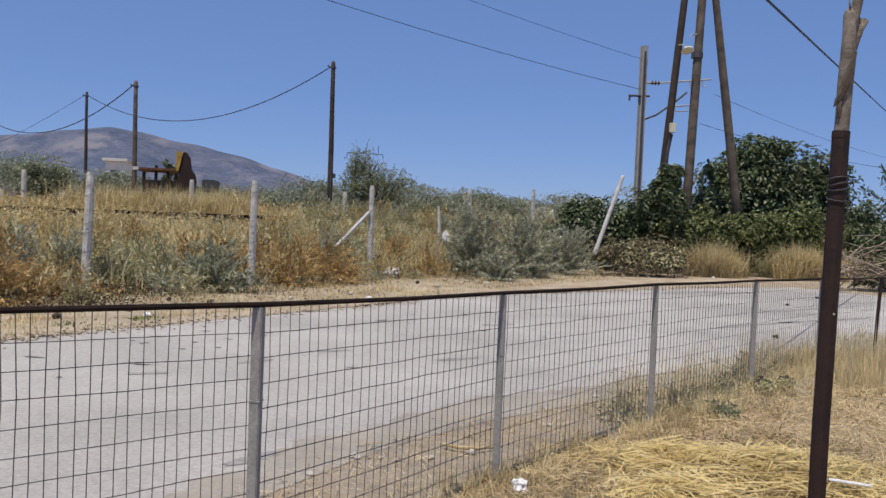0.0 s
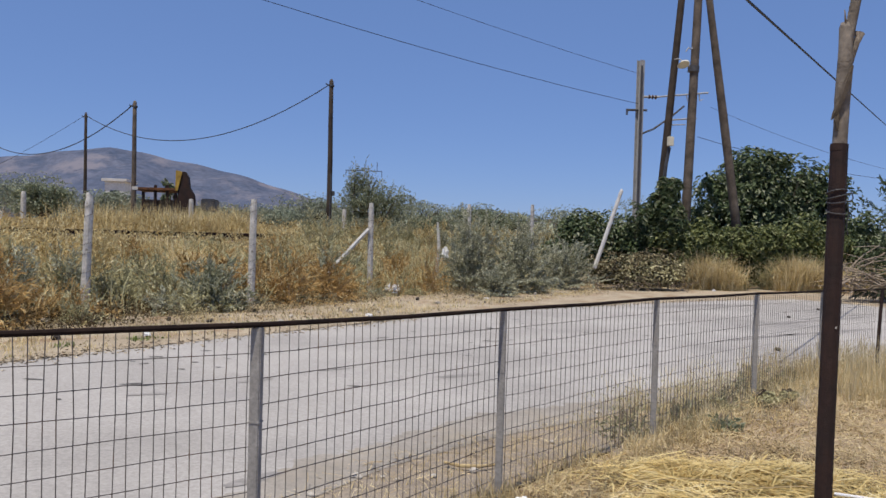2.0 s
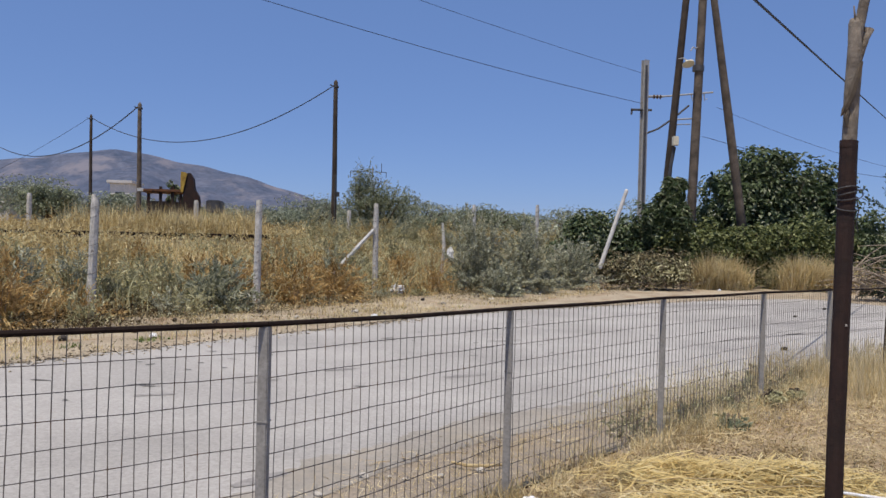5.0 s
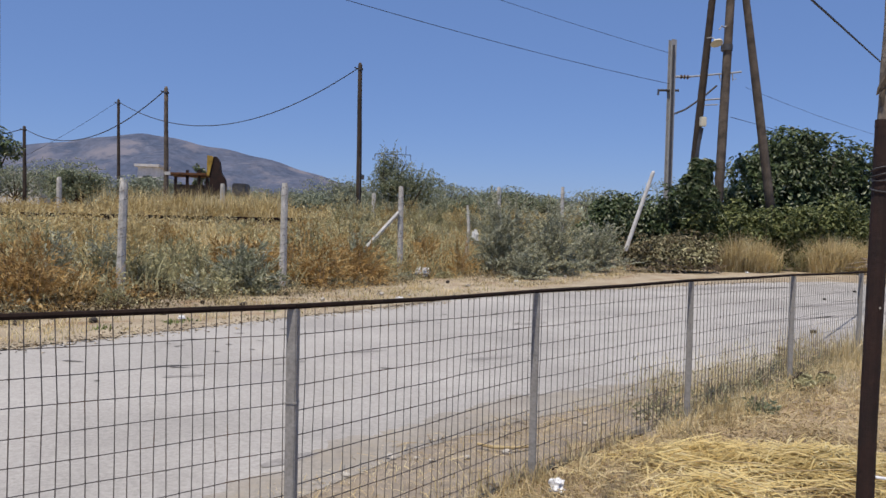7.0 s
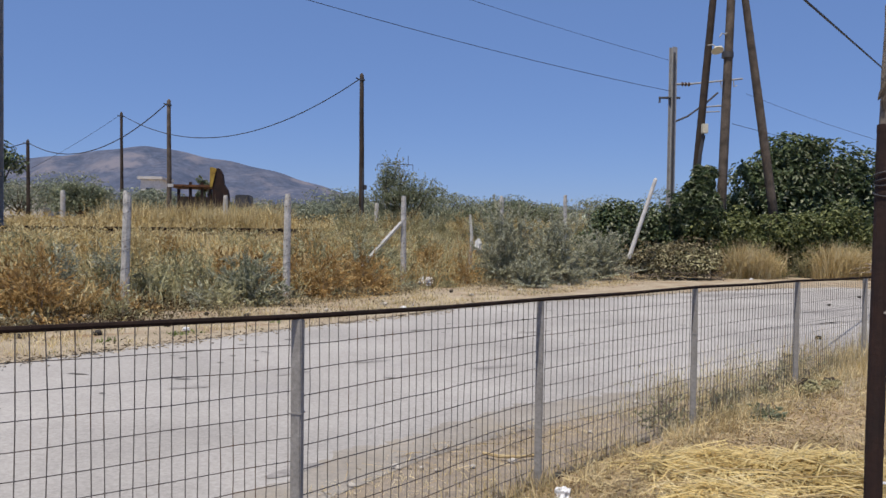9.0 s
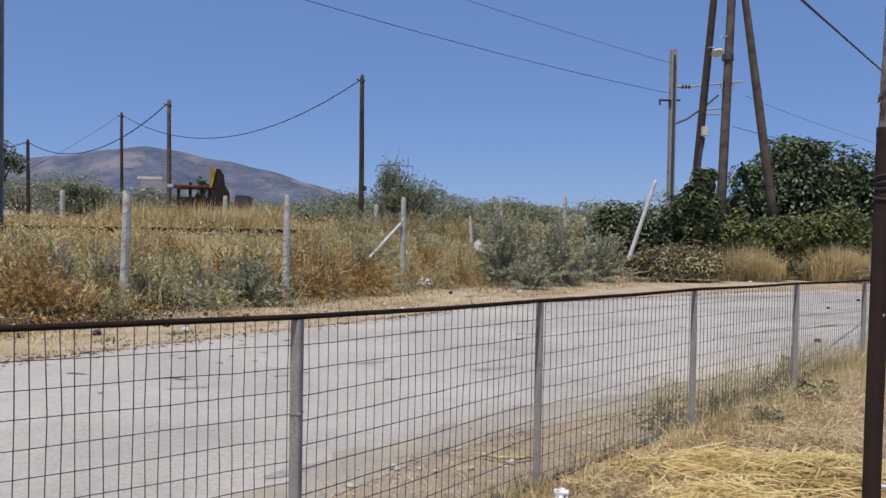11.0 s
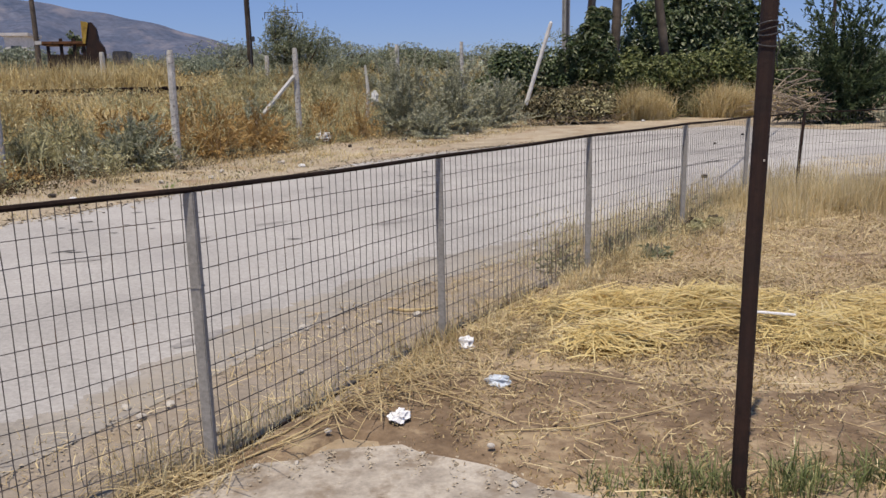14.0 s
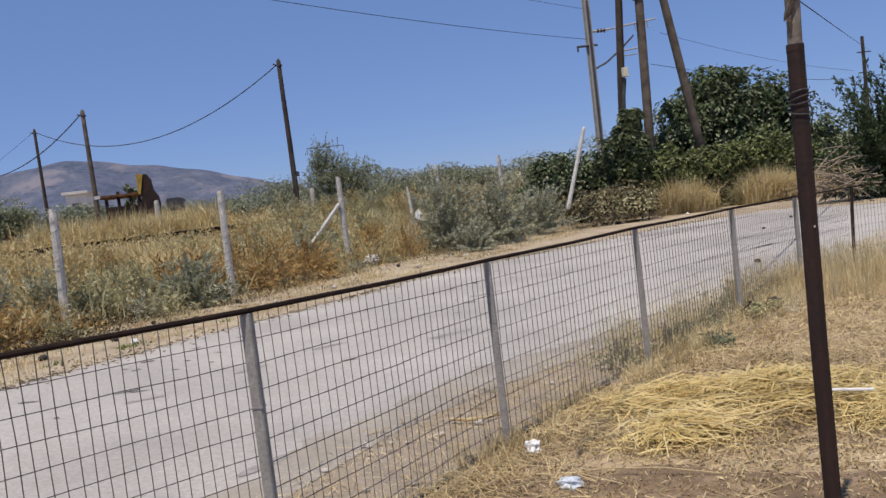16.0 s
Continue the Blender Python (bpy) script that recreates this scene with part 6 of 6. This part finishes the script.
M_FENCEWEED = island_material("dusty_fence_weed", [(0.0, (0.20, 0.20, 0.115)), (0.5, (0.37, 0.36, 0.22)), (1.0, (0.56, 0.53, 0.36))], 0.75, 0.3)
for i in range(13):
    q = 1.9 + 0.31 * i + wr.uniform(-0.1, 0.1)
    at_ = np.array([1.06, 4.60]) + d * q + np.array([-d[1], d[0]]) * wr.uniform(-0.12, 0.4)
    k = wr.uniform(0.10, 0.22)
    shrub("weed_tuft", (at_[0], at_[1], 0.085), (k * 1.5, k, k * 0.45), 260, 0.045, M_FENCEWEED, "dull grey-green weed at the foot of the fence", "weed", seed=900 + i, stems=6, group="weeds along the fence", slim=0.3, fan=(26, 0.1, 0.7, 0.2))
shrub("weed_tuft", (3.29, 6.17, 0.08), (0.2, 0.12, 0.055), 420, 0.045, M_OLIVELEAF, "dark green weed beside a fence post", "weed", seed=930, stems=6, group="weeds along the fence", slim=0.4, fan=(40, 0.1, 0.7, 0.1))
twigs = []
for i in range(130):
    c = np.array([0.58, 3.78]) + np.array([0.70, 0.70]) * wr.normal(0, 0.30) + np.array([0.7, -0.7]) * wr.normal(0.02, 0.08)
    a, k = wr.uniform(0, 6.28), wr.uniform(0.05, 0.17)
    z = 0.11 + abs(wr.normal(0, 0.035))
    u = np.array([math.cos(a), math.sin(a)]) * k
    rise = abs(wr.normal(0, 0.07))
    twigs.append(tube([(c[0] - u[0], c[1] - u[1], z), (c[0] + wr.normal(0, 0.012), c[1] + wr.normal(0, 0.012), z + rise * 0.6 + 0.01), (c[0] + u[0], c[1] + u[1], z + rise)], [0.0028, 0.0026, 0.0014], 4, False))
stuff("dry_twigs", joined(*twigs), M_REED, "tangle of pale dry twigs by the fence foot", "twigs")
for i in range(14):
    c = np.array([2.6, 4.2]) + wr.normal(0, 1, 2) * np.array([0.9, 0.55])
    a, k = 2.5 + wr.normal(0, 0.6), wr.uniform(0.22, 0.5)
    u = np.array([math.cos(a), math.sin(a)]) * k
    z = 0.12 + float(sum(mound(c[0], c[1], *hp) for hp in HEAPS)) * 0.8
    tagged(part("reed", tube([(c[0] - u[0], c[1] - u[1], z - 0.01), (c[0] - u[0] * 0.3, c[1] - u[1] * 0.3 + 0.02, z + 0.018), (c[0] + u[0] * 0.4, c[1] + u[1] * 0.4 + 0.02, z + 0.02), (c[0] + u[0], c[1] + u[1], z)], [0.0038, 0.0036, 0.003, 0.002], 5), M_REED), "long pale stalk lying over the straw", "reed", "stalks on the straw")
# rubble, husks and dust that blur the edge of the road
line = by_corner(NEAR, 60)[120:620]
n = 2200
pick = yr.integers(0, len(line), n)
p = line[pick] + np.array([0.6, -0.65]) * yr.normal(0.12, 0.15, n)[:, None]
c = np.column_stack([p, 0.101 + yr.uniform(0, 0.002, n)])
stuff("road_edge_dust", leaves(c, unit(yr.normal(0, 0.12, (n, 3)) + np.array([0, 0, 1.0])), yr.uniform(0.006, 0.024, n), yr, 0.8), M_DUST, "crumbled dust along the edge of the road", "soil")
n = 750
pick = yr.integers(0, len(line), n)
p = line[pick] + np.array([0.6, -0.65]) * yr.uniform(0.0, 0.95, n)[:, None]
c = np.column_stack([p, 0.104 + yr.uniform(0, 0.012, n)])
stuff("shoulder_straw", straws(c, yr.uniform(0.04, 0.2, n), yr.uniform(0.003, 0.006, n), yr, 0.15), M_STRAW, "scattered straw on the dusty shoulder", "straw")
for i in range(40):
    q = line[int(yr.integers(60, 420))] + np.array([0.6, -0.65]) * yr.uniform(0.05, 0.9)
    size = yr.uniform(0.012, 0.03)
    ob = new("stone", stones[i % 4])
    ob.location, ob.scale, ob.rotation_euler = (q[0], q[1], 0.1 + size * 0.3), (size, size, size), (0, 0, yr.uniform(0, 6))
    tagged(ob, "small pale stone on the dusty shoulder", "stone", "stones on the shoulder")
line = by_corner(FAR, 60)[120:620]
n = 3500
pick = yr.integers(0, len(line), n)
p = line[pick] + np.array([-0.73, 0.68]) * yr.normal(-0.03, 0.16, n)[:, None]
c = np.column_stack([p, 0.102 + yr.uniform(0, 0.004, n)])
stuff("road_edge_dust", leaves(c, unit(yr.normal(0, 0.15, (n, 3)) + np.array([0, 0, 1.0])), yr.uniform(0.015, 0.07, n), yr, 0.7), M_DUST, "dirt and dust blown over the far edge of the road", "soil")
# long reeds lying along the fence foot
for i in range(3):
    a = np.array([-0.77, 2.75]) + yr.normal(0, 0.05, 2)
    b = np.array([0.37, 3.67]) + yr.normal(0, 0.08, 2)
    pts = [(*(a + (b - a) * q + yr.normal(0, 0.012, 2)), 0.116 + 0.006 * math.sin(q * 6 + i)) for q in np.linspace(0.05 * i, 1 - 0.06 * (i % 3), 9)]
    tagged(part("reed", tube(pts, [0.005] * 8 + [0.003], 6), M_REED), "long dry tan reed lying along the pad", "reed", "reeds by the pad")
tagged(part("stick", tube([(0.84, 5.22, 0.125), (0.93, 5.14, 0.125), (1.06, 5.12, 0.125), (1.2, 5.18, 0.12)], [0.010, 0.012, 0.011, 0.008], 7), M_REED), "bent dry stick lying between fence and road", "stick")
tagged(part("stick", tube([(0.98, 3.22, 0.11), (1.32, 3.14, 0.118), (1.7, 3.2, 0.12), (2.05, 3.3, 0.115)], [0.0035, 0.0045, 0.004, 0.0025], 6), M_REED), "long dry stalk lying on the yard soil", "stick")
tagged(part("slat", moved(box(-0.11, 0.11, -0.012, 0.012, 0, 0.012, 0.003), Matrix.Translation((3.00, 4.14, 0.2)) @ Matrix.Rotation(-0.6, 4, "Z")), M_PLASTIC), "short white plastic strip on the straw", "litter")


def crumple(at, r, mat, label, seed):
    bm = bmesh.new()
    bmesh.ops.create_icosphere(bm, subdivisions=3, radius=1.0)
    q = np.random.default_rng(seed)
    ks = q.normal(0, 4.5, (6, 3))
    for v in bm.verts:
        c = np.array(v.co)
        f = 0.8 + 0.26 * sum(abs(math.sin(float(c @ k_) + i)) - 0.6 for i, k_ in enumerate(ks))
        v.co = Vector((c[0] * f * r[0], c[1] * f * r[1], max(c[2] * f * r[2], -0.4 * r[2])))
    ob = part("litter", bm, mat)
    ob.location = at
    ob.rotation_euler = (0, 0, q.uniform(0, 6))
    return tagged(ob, label, "litter", "litter on the ground")


crumple((1.145, 4.35, 0.125), (0.055, 0.045, 0.05), M_PLASTIC, "crumpled white paper by a fence post", 1)
crumple((1.15, 3.77, 0.115), (0.075, 0.05, 0.035), M_BLUEPL, "crumpled pale blue plastic on the soil", 2)
crumple((0.59, 3.46, 0.125), (0.065, 0.045, 0.03), M_PLASTIC, "crumpled white paper by the concrete pad", 3)
crumple((1.75, 20.0, 0.22), (0.26, 0.2, 0.16), M_PLASTIC, "white plastic bag in the weeds by a post", 4)
crumple((3.35, 21.9, 1.0), (0.12, 0.1, 0.28), M_PLASTIC, "white plastic scrap caught in the weeds", 5)
for i, (x, y) in enumerate(((2.55, 17.5), (0.9, 14.6), (-0.6, 13.4), (3.9, 18.9), (6.5, 21.2), (-2.3, 11.6), (9.3, 23.3), (12.0, 23.6))):
    crumple((x, y, 0.13), (0.07, 0.05, 0.035), M_PLASTIC if i % 2 else M_STONE, "small scrap of white litter on the verge" if i % 2 else "small pale rubble on the verge", 20 + i)
